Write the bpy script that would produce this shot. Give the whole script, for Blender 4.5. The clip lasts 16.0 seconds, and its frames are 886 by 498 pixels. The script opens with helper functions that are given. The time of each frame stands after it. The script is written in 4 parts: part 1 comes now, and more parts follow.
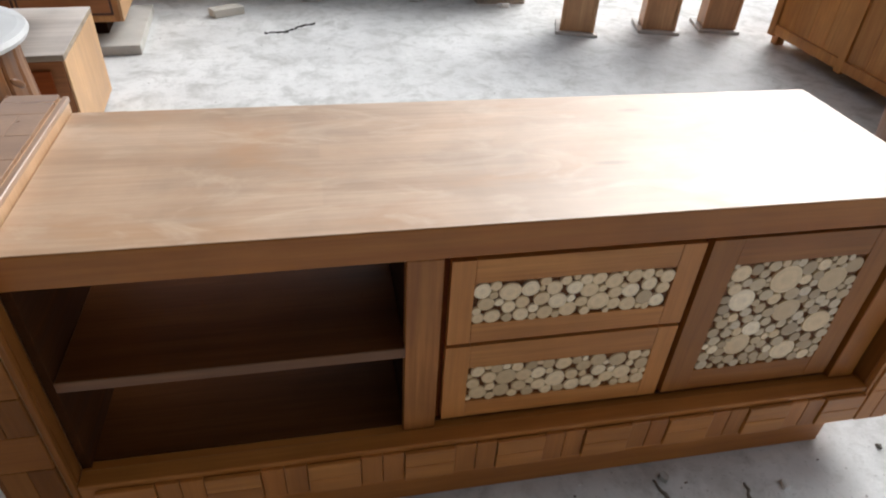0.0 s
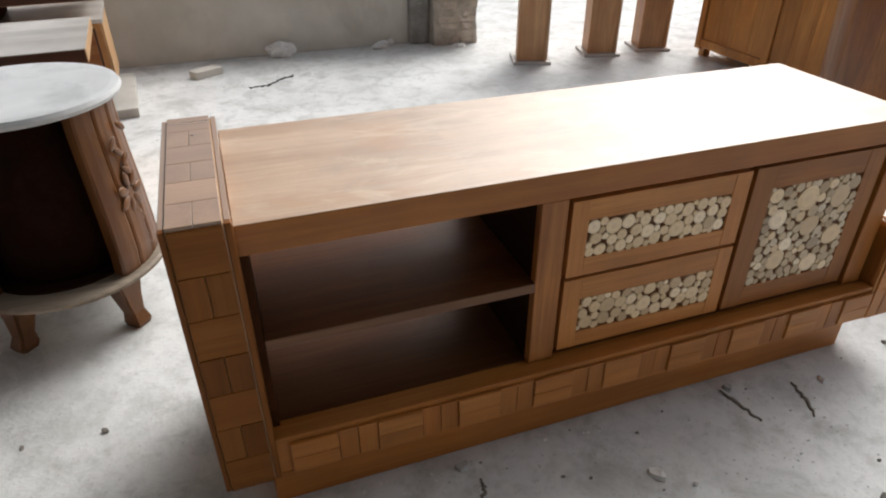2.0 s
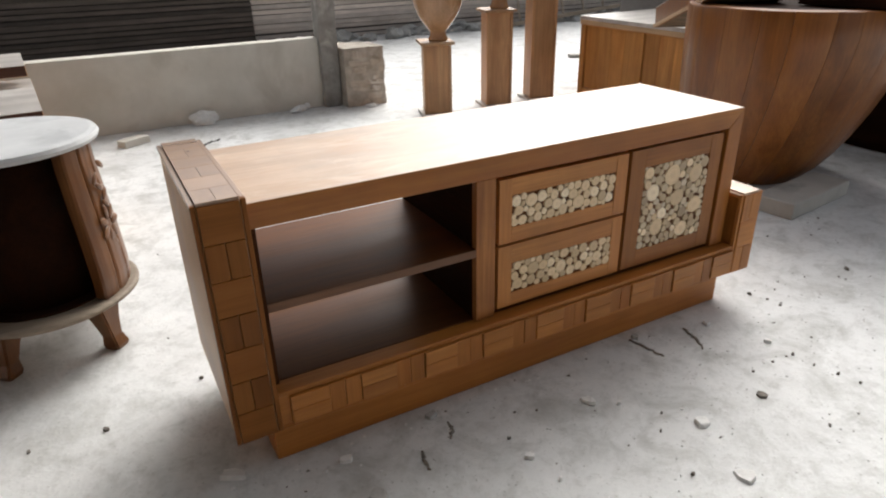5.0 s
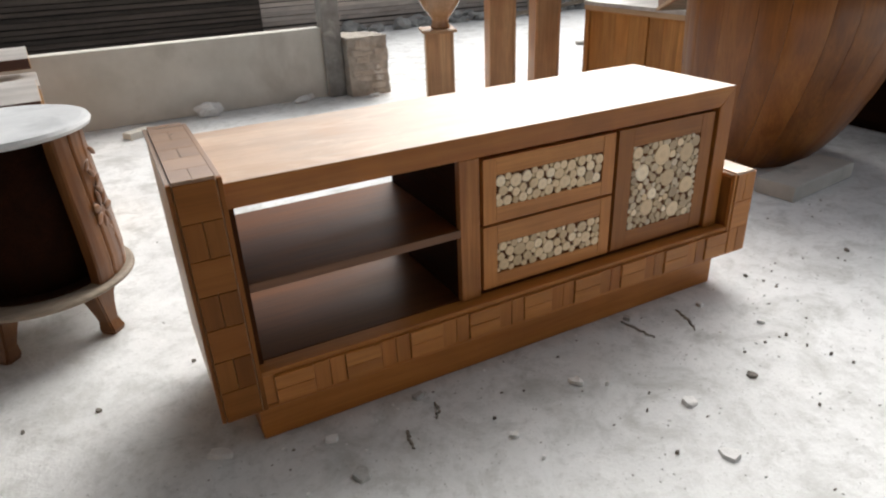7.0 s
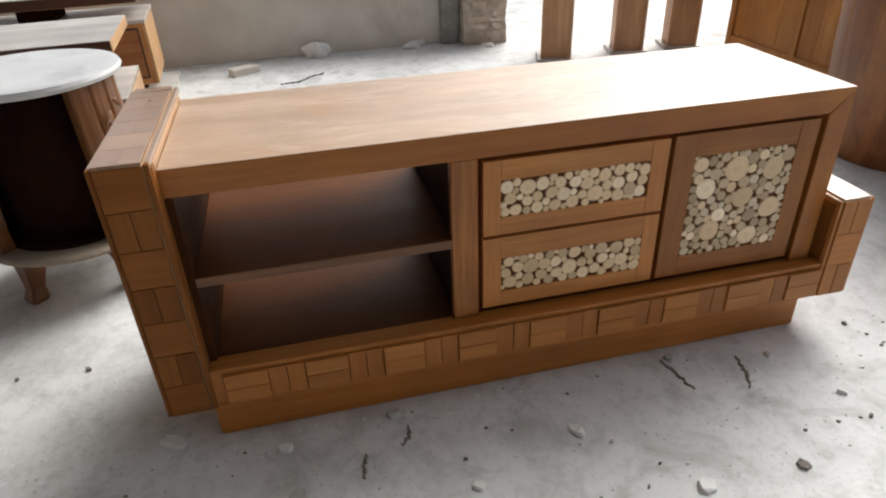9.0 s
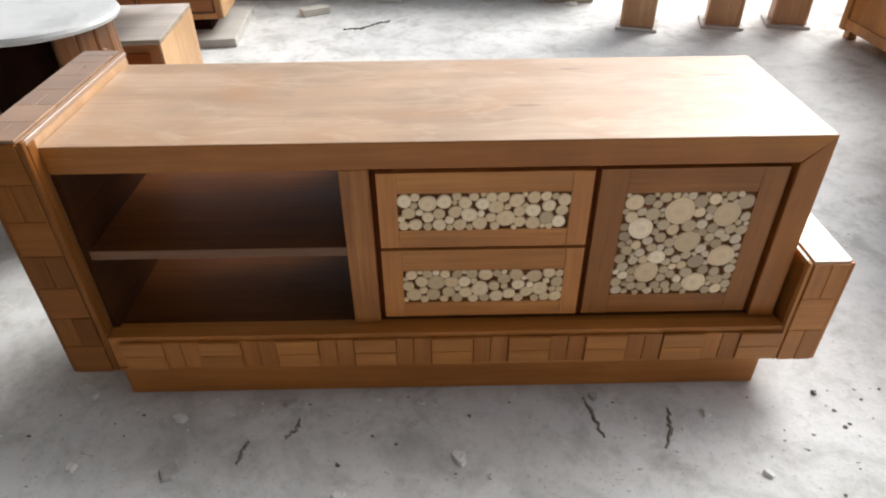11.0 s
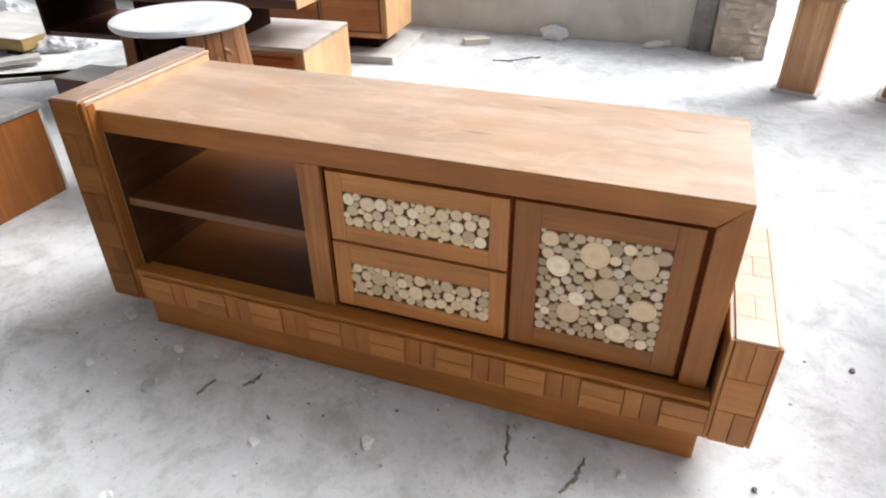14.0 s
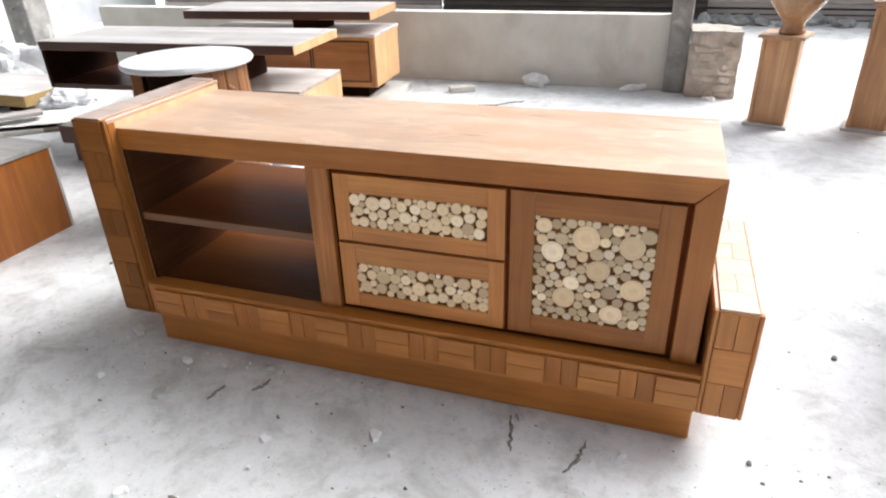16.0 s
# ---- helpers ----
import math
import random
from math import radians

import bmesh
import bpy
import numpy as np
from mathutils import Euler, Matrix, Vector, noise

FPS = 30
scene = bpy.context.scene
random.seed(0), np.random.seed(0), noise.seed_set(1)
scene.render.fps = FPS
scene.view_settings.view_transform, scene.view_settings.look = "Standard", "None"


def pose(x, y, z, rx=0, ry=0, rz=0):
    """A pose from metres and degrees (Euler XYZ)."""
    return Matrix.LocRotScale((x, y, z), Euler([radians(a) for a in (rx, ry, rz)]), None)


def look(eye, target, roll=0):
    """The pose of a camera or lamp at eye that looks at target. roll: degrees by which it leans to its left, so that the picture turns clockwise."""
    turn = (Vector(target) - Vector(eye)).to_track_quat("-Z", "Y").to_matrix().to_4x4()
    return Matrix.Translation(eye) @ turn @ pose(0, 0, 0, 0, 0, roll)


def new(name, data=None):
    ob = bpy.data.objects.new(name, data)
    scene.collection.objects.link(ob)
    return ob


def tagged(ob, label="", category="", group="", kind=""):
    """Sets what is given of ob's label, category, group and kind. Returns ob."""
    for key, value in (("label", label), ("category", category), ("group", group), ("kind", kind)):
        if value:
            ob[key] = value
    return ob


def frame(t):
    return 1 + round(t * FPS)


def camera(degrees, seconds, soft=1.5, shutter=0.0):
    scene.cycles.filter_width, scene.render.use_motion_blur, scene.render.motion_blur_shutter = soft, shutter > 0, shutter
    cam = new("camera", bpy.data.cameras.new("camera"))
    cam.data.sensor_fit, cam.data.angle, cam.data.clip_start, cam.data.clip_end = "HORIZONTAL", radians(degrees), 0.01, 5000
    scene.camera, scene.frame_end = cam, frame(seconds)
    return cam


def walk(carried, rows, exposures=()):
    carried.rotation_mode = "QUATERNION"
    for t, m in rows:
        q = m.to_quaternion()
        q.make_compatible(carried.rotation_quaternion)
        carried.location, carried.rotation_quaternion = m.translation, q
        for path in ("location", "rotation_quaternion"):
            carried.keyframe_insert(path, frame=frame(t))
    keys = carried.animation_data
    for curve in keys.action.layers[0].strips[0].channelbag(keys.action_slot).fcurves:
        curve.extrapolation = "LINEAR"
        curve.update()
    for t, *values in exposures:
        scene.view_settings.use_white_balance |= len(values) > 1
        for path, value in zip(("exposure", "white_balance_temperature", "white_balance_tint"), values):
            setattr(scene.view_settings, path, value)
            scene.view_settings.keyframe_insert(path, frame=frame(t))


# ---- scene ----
cam = camera(69.1, 16.0, soft=2.1)
PATH = [
    (0, (0.002, -0.009, 1.377), (0.354, 1.558, 0.185), 3.4),
    (0.5, (-0.06, -0.088, 1.366), (0.295, 1.519, 0.229), 5.9),
    (1, (-0.167, -0.154, 1.353), (0.161, 1.496, 0.271), 6.5),
    (1.5, (-0.311, -0.2, 1.351), (0.048, 1.451, 0.281), 3.3),
    (2, (-0.477, -0.235, 1.35), (0.089, 1.367, 0.296), -0.1),
    (2.5, (-0.562, -0.28, 1.35), (0.182, 1.269, 0.325), -0.3),
    (3, (-0.634, -0.342, 1.337), (0.219, 1.192, 0.379), -0.3),
    (3.5, (-0.7, -0.435, 1.313), (0.166, 1.127, 0.413), -0.9),
    (4, (-0.755, -0.519, 1.315), (0.1, 1.057, 0.43), -0.9),
    (6.5, (-0.745, -0.632, 1.289), (0.108, 0.971, 0.451), -2.0),
    (7, (-0.683, -0.653, 1.277), (0.124, 0.95, 0.394), -2.5),
    (7.5, (-0.588, -0.609, 1.263), (0.214, 0.981, 0.353), -2.1),
    (8, (-0.467, -0.518, 1.253), (0.224, 1.106, 0.312), -2.0),
    (10.5, (0.226, -0.479, 1.385), (0.288, 1.164, 0.245), -1.8),
    (11, (0.352, -0.405, 1.39), (0.366, 1.216, 0.219), -0.7),
    (11.5, (0.48, -0.321, 1.418), (0.351, 1.269, 0.212), 0.3),
    (12, (0.572, -0.284, 1.414), (0.387, 1.325, 0.24), 1.2),
    (12.5, (0.677, -0.281, 1.412), (0.356, 1.312, 0.247), -0.2),
    (13, (0.844, -0.326, 1.409), (0.384, 1.259, 0.28), 1.0),
    (13.5, (0.971, -0.385, 1.422), (0.433, 1.192, 0.315), 1.0),
    (14, (1.024, -0.446, 1.408), (0.433, 1.13, 0.328), -0.8),
    (14.5, (1.038, -0.5, 1.396), (0.44, 1.081, 0.328), -1.3),
    (15, (1.036, -0.564, 1.379), (0.457, 1.069, 0.381), -1.8),
    (15.5, (1.034, -0.616, 1.34), (0.457, 1.055, 0.405), -1.6),
    (16, (1.05, -0.636, 1.309), (0.467, 1.043, 0.394), -1.7),
]
walk(cam, [(t, look(eye, target, roll)) for t, eye, target, roll in PATH],
     exposures=[(0.0, -0.16, 6250, 10), (1.5, -0.16, 6300, 10), (3.0, -0.30, 6500, 10), (3.5, -0.28, 6500, 10), (4.0, -0.14, 6500, 10),
                (6.5, 0.03, 6500, 10), (7.0, 0.02, 6450, 10), (8.0, -0.05, 6450, 10), (10.5, 0.15, 6450, 10), (11.0, 0.15, 6400, 10),
                (12.5, 0.29, 6100, 12), (14.0, 0.56, 6150, 11), (15.0, 0.56, 6150, 11), (15.5, 0.49, 6150, 11), (16.0, 0.76, 6150, 11)])

# ---- light ----
world = bpy.data.worlds.new("overcast_sky")
scene.world = world
world.use_nodes = True
wn = world.node_tree
sky = wn.nodes.new("ShaderNodeTexSky")
sky.sky_type = "NISHITA"
sky.sun_disc = False
SUN_EL, SUN_AZ = 41.0, 46.0
sky.sun_elevation, sky.sun_rotation = radians(SUN_EL), radians(SUN_AZ)
sky.dust_density = 8.0
cloud = wn.nodes.new("ShaderNodeHueSaturation")
cloud.inputs["Saturation"].default_value = 0.3
wn.links.new(sky.outputs[0], cloud.inputs["Color"])
wn.links.new(cloud.outputs[0], wn.nodes["Background"].inputs[0])
wn.nodes["Background"].inputs[1].default_value = 0.15

sun = new("sun", bpy.data.lights.new("sun", "SUN"))
sun.data.energy, sun.data.angle, sun.data.color = 2.1, radians(44), (1.0, 0.985, 0.96)
sun_from = Vector((math.sin(radians(SUN_AZ)) * math.cos(radians(SUN_EL)), math.cos(radians(SUN_AZ)) * math.cos(radians(SUN_EL)), math.sin(radians(SUN_EL))))
sun.matrix_world = look(sun_from * 20, (0, 0, 0))


# ---- materials ----
def material(name, rough=0.6, metal=0.0):
    m = bpy.data.materials.new(name)
    m.use_nodes = True
    n, l = m.node_tree.nodes, m.node_tree.links
    b = n["Principled BSDF"]
    b.inputs["Roughness"].default_value = rough
    b.inputs["Metallic"].default_value = metal
    return m, n, l, b


def mixed(n, l, fac, a, b, mode="MIX"):
    x = n.new("ShaderNodeMix")
    x.data_type, x.blend_type = "RGBA", mode
    for socket, v in ((0, fac), (6, a), (7, b)):
        if hasattr(v, "links"):
            l.new(v, x.inputs[socket])
        else:
            x.inputs[socket].default_value = v if socket == 0 else (*v, 1)
    return x.outputs[2]


def noise_of(n, l, vec, scale, detail=4, rough=0.55, distort=0.0):
    t = n.new("ShaderNodeTexNoise")
    t.inputs["Scale"].default_value, t.inputs["Detail"].default_value = scale, detail
    t.inputs["Roughness"].default_value, t.inputs["Distortion"].default_value = rough, distort
    l.new(vec, t.inputs["Vector"])
    return t.outputs["Fac"]


def ranged(n, l, v, a, b, c=0.0, d=1.0):
    r = n.new("ShaderNodeMapRange")
    for k, q in enumerate((a, b, c, d)):
        r.inputs[k + 1].default_value = q
    l.new(v, r.inputs[0])
    return r.outputs[0]


def bump(n, l, b, height, strength, distance):
    k = n.new("ShaderNodeBump")
    k.inputs["Strength"].default_value, k.inputs["Distance"].default_value = strength, distance
    l.new(height, k.inputs["Height"])
    l.new(k.outputs[0], b.inputs["Normal"])


def wood(name, dark, light, axis=0, rough=0.35, coat=0.0, coat_rough=0.1, streak=0.5, spread=0.25, boards=0.0, spec=0.5, even=False, blotch=0.82):
    """Planed, oiled timber whose grain runs along one axis; boards: width of the glued boards across it."""
    m, n, l, b = material(name, rough)
    co = n.new("ShaderNodeTexCoord").outputs["Object"]
    info = n.new("ShaderNodeObjectInfo").outputs["Random"]
    shift = n.new("ShaderNodeVectorMath")
    shift.operation = "MULTIPLY_ADD"
    l.new(info, shift.inputs[0])
    shift.inputs[1].default_value = (7, 5, 9)
    l.new(co, shift.inputs[2])
    mp = n.new("ShaderNodeMapping")
    sc = [9.0, 9.0, 9.0]
    sc[axis] = 0.8
    mp.inputs["Scale"].default_value = sc
    l.new(shift.outputs[0], mp.inputs["Vector"])
    broad = noise_of(n, l, mp.outputs[0], 1.3, 4, 0.55, 0.6)
    mp2 = n.new("ShaderNodeMapping")
    sc2 = [120.0, 120.0, 120.0]
    sc2[axis] = 4.0
    mp2.inputs["Scale"].default_value = sc2
    l.new(shift.outputs[0], mp2.inputs["Vector"])
    fine = noise_of(n, l, mp2.outputs[0], 1.0, 3, 0.6)
    patch = noise_of(n, l, shift.outputs[0], 3.1, 5, 0.6, 0.4)
    base = mixed(n, l, ranged(n, l, broad, 0.32, 0.68), dark, light)
    base = mixed(n, l, ranged(n, l, fine, 0.35, 0.75, 0.0, streak), base, [v * 0.62 for v in dark])
    tone = n.new("ShaderNodeHueSaturation")
    l.new(base, tone.inputs["Color"])
    val = n.new("ShaderNodeMath")
    val.operation = "MULTIPLY_ADD"
    l.new(info, val.inputs[0])
    val.inputs[1].default_value, val.inputs[2].default_value = spread, 1 - spread / 2
    val2 = n.new("ShaderNodeMath")
    val2.operation = "MULTIPLY"
    l.new(val.outputs[0], val2.inputs[0])
    l.new(ranged(n, l, patch, 0.3, 0.7, blotch, 1.12), val2.inputs[1])
    last = val2.outputs[0]
    if boards:
        br = n.new("ShaderNodeTexBrick")
        turn = n.new("ShaderNodeMapping")
        if axis == 1:
            turn.inputs["Rotation"].default_value = (0, 0, radians(90))
        if axis == 2:
            turn.inputs["Rotation"].default_value = (0, radians(90), radians(90))
        l.new(co, turn.inputs["Vector"])
        l.new(turn.outputs[0], br.inputs["Vector"])
        br.inputs["Color1"].default_value, br.inputs["Color2"].default_value = (0, 0, 0, 1), (1, 1, 1, 1)
        br.inputs["Mortar"].default_value = (0.4, 0.4, 0.4, 1)
        br.inputs["Scale"].default_value, br.inputs["Mortar Size"].default_value = 1.0, 0.0008
        br.inputs["Brick Width"].default_value, br.inputs["Row Height"].default_value = 0.62, boards
        val3 = n.new("ShaderNodeMath")
        val3.operation = "MULTIPLY"
        l.new(last, val3.inputs[0])
        l.new(ranged(n, l, br.outputs["Color"], 0, 1, *((0.95, 1.05) if even else (0.86, 1.13))), val3.inputs[1])
        last = val3.outputs[0]
    l.new(last, tone.inputs["Value"])
    l.new(tone.outputs[0], b.inputs["Base Color"])
    l.new(ranged(n, l, broad, 0.2, 0.8, rough * 0.8, min(1, rough * 1.25)), b.inputs["Roughness"])
    b.inputs["Specular IOR Level"].default_value = spec
    b.inputs["Coat Weight"].default_value, b.inputs["Coat Roughness"].default_value = coat, coat_rough
    bump(n, l, b, fine, 0.25, 0.0015)
    return m


TEAK_D, TEAK_L = (0.36, 0.121, 0.019), (0.51, 0.204, 0.043)
BLOCK_D, BLOCK_L = (0.38, 0.132, 0.023), (0.54, 0.224, 0.051)
DOOR_D, DOOR_L = (0.255, 0.084, 0.013), (0.35, 0.133, 0.026)
DRAWER_D, DRAWER_L = (0.47, 0.178, 0.042), (0.62, 0.270, 0.074)
teak_top = wood("teak_top", (0.43, 0.275, 0.165), (0.57, 0.41, 0.285), 0, 0.42, 0.52, 0.42, 0.3, 0.0, boards=0.085, even=True, blotch=0.76)
teak_x = wood("teak_along_x", TEAK_D, TEAK_L, 0, 0.4, streak=0.38, spec=0.36, spread=0.08)
teak_z = wood("teak_along_z", TEAK_D, TEAK_L, 2, 0.4, streak=0.38, spec=0.36, spread=0.08)
block_x = wood("teak_block_x", BLOCK_D, BLOCK_L, 0, 0.36, streak=0.34, spread=0.16, spec=0.4)
block_z = wood("teak_block_z", BLOCK_D, BLOCK_L, 2, 0.36, streak=0.34, spread=0.16, spec=0.4)
# the weaker light on the post is put into these darker blocks
post_x = wood("shaded_block_x", (0.215, 0.071, 0.012), (0.31, 0.118, 0.026), 0, 0.45, streak=0.4, spread=0.16, spec=0.16)
post_z = wood("shaded_block_z", (0.215, 0.071, 0.012), (0.31, 0.118, 0.026), 2, 0.45, streak=0.4, spread=0.16, spec=0.16)
block_dark = wood("dark_teak_block", (0.33, 0.110, 0.018), (0.47, 0.184, 0.040), 2, 0.38, streak=0.34, spread=0.14, spec=0.36)
door_x = wood("door_teak_x", DOOR_D, DOOR_L, 0, 0.4, spec=0.36, spread=0.06)
door_z = wood("door_teak_z", DOOR_D, DOOR_L, 2, 0.4, spec=0.36, spread=0.06)
drawer_x = wood("drawer_teak_x", DRAWER_D, DRAWER_L, 0, 0.4, spec=0.36, spread=0.05)
drawer_z = wood("drawer_teak_z", DRAWER_D, DRAWER_L, 2, 0.4, spec=0.36, spread=0.05)
# paler than the other teak: light off the west floor is put in
side_lit = wood("lit_end_panel", (0.50, 0.30, 0.155), (0.66, 0.44, 0.26), 2, 0.4, streak=0.3, spread=0.0)
cap_x = wood("worn_block_x", (0.27, 0.142, 0.068), (0.38, 0.220, 0.118), 0, 0.3, 1.0, 0.16, streak=0.28, spread=0.06, blotch=0.9, spec=0.8)
# paler blocks for the top of the arm
pale_cap_x = wood("pale_cap_block_x", (0.48, 0.335, 0.215), (0.60, 0.445, 0.310), 0, 0.34, 0.8, 0.2, streak=0.25, spread=0.05, blotch=0.9)
pale_cap_y = wood("pale_cap_block_y", (0.48, 0.335, 0.215), (0.60, 0.445, 0.310), 1, 0.34, 0.8, 0.2, streak=0.25, spread=0.05, blotch=0.9)
cap_y = wood("worn_block_y", (0.27, 0.142, 0.068), (0.38, 0.220, 0.118), 1, 0.3, 1.0, 0.16, streak=0.28, spread=0.06, blotch=0.9, spec=0.8)
# darker than the front teak: shade of the open bays is put in
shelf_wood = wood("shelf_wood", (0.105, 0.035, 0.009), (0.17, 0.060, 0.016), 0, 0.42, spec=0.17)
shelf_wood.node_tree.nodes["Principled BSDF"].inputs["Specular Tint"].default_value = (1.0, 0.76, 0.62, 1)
mullion_z = wood("figured_teak_z", (0.31, 0.100, 0.018), (0.52, 0.21, 0.055), 2, 0.4, streak=0.65, spec=0.36, spread=0.0, blotch=0.7)
shelf_edge = wood("lit_shelf_edge", (0.13, 0.050, 0.017), (0.20, 0.084, 0.032), 0, 0.4)
# interior shade is put into these two near-black wood colours
shaded_side_wood = wood("shaded_inner_side", (0.042, 0.014, 0.004), (0.075, 0.026, 0.008), 1, 0.6, spec=0.06)
shade_black_wood = wood("shade_black_wood", (0.016, 0.006, 0.003), (0.034, 0.012, 0.005), 1, 0.8, spec=0.06)
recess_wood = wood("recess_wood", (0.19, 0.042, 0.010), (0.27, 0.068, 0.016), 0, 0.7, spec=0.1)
red_x = wood("red_teak_x", (0.26, 0.088, 0.022), (0.42, 0.175, 0.055), 0, 0.4)
red_z = wood("red_teak_z", (0.46, 0.185, 0.048), (0.64, 0.315, 0.105), 2, 0.4, boards=0.12)
pale_z = wood("pale_teak_z", (0.38, 0.21, 0.10), (0.56, 0.34, 0.18), 2, 0.45)
tan_z = wood("tan_teak_z", (0.48, 0.270, 0.120), (0.64, 0.400, 0.205), 2, 0.42, spread=0.12)
# dust, whitened further by the sky sheen put into its colour
dust_sheen_x = wood("dust_sheen_teak_x", (0.50, 0.46, 0.42), (0.66, 0.63, 0.59), 0, 0.35, 0.3, 0.2, boards=0.11)
drum_z = wood("drum_teak_z", (0.125, 0.046, 0.012), (0.28, 0.118, 0.036), 2, 0.38)
bowl_z = wood("bowl_teak_z", (0.20, 0.062, 0.010), (0.34, 0.130, 0.027), 2, 0.36, 0.25, 0.25, spec=0.35, spread=0.35)
vase_z = wood("vase_teak_z", (0.40, 0.205, 0.095), (0.58, 0.335, 0.170), 2, 0.25, 0.5, 0.12)
old_plank = wood("weathered_plank", (0.22, 0.17, 0.12), (0.42, 0.35, 0.27), 0, 0.7)


def slice_mat(name, tone):
    m, n, l, b = material(name, 0.32)
    co = n.new("ShaderNodeTexCoord").outputs["Object"]
    info = n.new("ShaderNodeObjectInfo").outputs["Random"]
    d = n.new("ShaderNodeVectorMath")
    d.operation = "LENGTH"
    l.new(co, d.inputs[0])
    ring = n.new("ShaderNodeMath")
    ring.operation = "SINE"
    k = n.new("ShaderNodeMath")
    k.operation = "MULTIPLY"
    l.new(d.outputs["Value"], k.inputs[0])
    k.inputs[1].default_value = 26.0
    l.new(k.outputs[0], ring.inputs[0])
    pick = n.new("ShaderNodeValToRGB")
    pick.color_ramp.interpolation = "LINEAR"
    el = pick.color_ramp.elements
    el[0].position, el[0].color = 0.0, (0.40, 0.32, 0.21, 1)
    el[1].position, el[1].color = 1.0, (0.80, 0.77, 0.68, 1)
    for at, c in ((0.2, (0.56, 0.46, 0.31, 1)), (0.5, (0.64, 0.54, 0.38, 1)), (0.75, (0.70, 0.62, 0.47, 1))):
        e = el.new(at)
        e.color = c
    l.new(info, pick.inputs[0])
    base = mixed(n, l, 1.0, pick.outputs[0], tone, "MULTIPLY")
    base = mixed(n, l, ranged(n, l, ring.outputs[0], -0.6, 1, 0, 0.16), base, (0.38, 0.25, 0.13))
    heart = n.new("ShaderNodeMath")
    heart.operation = "FRACT"
    k2 = n.new("ShaderNodeMath")
    k2.operation = "MULTIPLY"
    l.new(info, k2.inputs[0])
    k2.inputs[1].default_value = 17.3
    l.new(k2.outputs[0], heart.inputs[0])
    some = ranged(n, l, heart.outputs[0], 0.60, 0.66, 0, 0.75)
    core = ranged(n, l, d.outputs["Value"], 0.2, 0.5, 1, 0)
    both = n.new("ShaderNodeMath")
    both.operation = "MULTIPLY"
    l.new(some, both.inputs[0])
    l.new(core, both.inputs[1])
    base = mixed(n, l, both.outputs[0], base, (0.28, 0.17, 0.08))
    base = mixed(n, l, ranged(n, l, noise_of(n, l, co, 3, 4), 0.4, 0.75, 0, 0.25), base, (0.45, 0.34, 0.20))
    l.new(base, b.inputs["Base Color"])
    b.inputs["Coat Weight"].default_value, b.inputs["Coat Roughness"].default_value = 0.5, 0.12
    return m


slice_wood = slice_mat("branch_slice", (1.30, 1.13, 0.92))
slice_dim = slice_mat("branch_slice_grey", (0.82, 0.69, 0.54))


def plain(name, c1, c2, scale, rough, bump_s=0.3, bump_d=0.004, c3=None, scale3=3.0, lo3=0.55, hi3=0.7):
    m, n, l, b = material(name, rough)
    co = n.new("ShaderNodeTexCoord").outputs["Object"]
    a = noise_of(n, l, co, scale, 6, 0.6)
    base = mixed(n, l, ranged(n, l, a, 0.35, 0.65), c1, c2)
    if c3:
        base = mixed(n, l, ranged(n, l, noise_of(n, l, co, scale3, 5, 0.6, 0.4), lo3, hi3), base, c3)
    l.new(base, b.inputs["Base Color"])
    f = noise_of(n, l, co, scale * 9, 5, 0.65)
    l.new(ranged(n, l, f, 0.3, 0.7, rough * 0.85, min(1, rough * 1.15)), b.inputs["Roughness"])
    bump(n, l, b, f, bump_s, bump_d)
    return m


def floor_mat():
    m, n, l, b = material("dusty_concrete", 0.7)
    co = n.new("ShaderNodeTexCoord").outputs["Object"]
    a = noise_of(n, l, co, 1.1, 6, 0.62, 0.3)
    c = noise_of(n, l, co, 5.0, 7, 0.68, 0.5)
    e = noise_of(n, l, co, 17.0, 6, 0.7, 0.3)
    d = noise_of(n, l, co, 70.0, 4, 0.65)
    base = mixed(n, l, ranged(n, l, a, 0.36, 0.66), (0.64, 0.65, 0.642), (0.80, 0.81, 0.802))
    base = mixed(n, l, ranged(n, l, c, 0.48, 0.66, 0, 0.75), base, (0.42, 0.427, 0.405))
    base = mixed(n, l, ranged(n, l, e, 0.5, 0.7, 0, 0.5), base, (0.40, 0.405, 0.382))
    base = mixed(n, l, ranged(n, l, c, 0.26, 0.42, 0.6, 0), base, (0.85, 0.85, 0.84))
    base = mixed(n, l, ranged(n, l, d, 0.6, 0.72, 0, 0.55), base, (0.24, 0.235, 0.215))
    l.new(base, b.inputs["Base Color"])
    l.new(ranged(n, l, a, 0.3, 0.7, 0.5, 0.8), b.inputs["Roughness"])
    h = mixed(n, l, 0.4, e, d)
    bump(n, l, b, h, 0.5, 0.008)
    return m


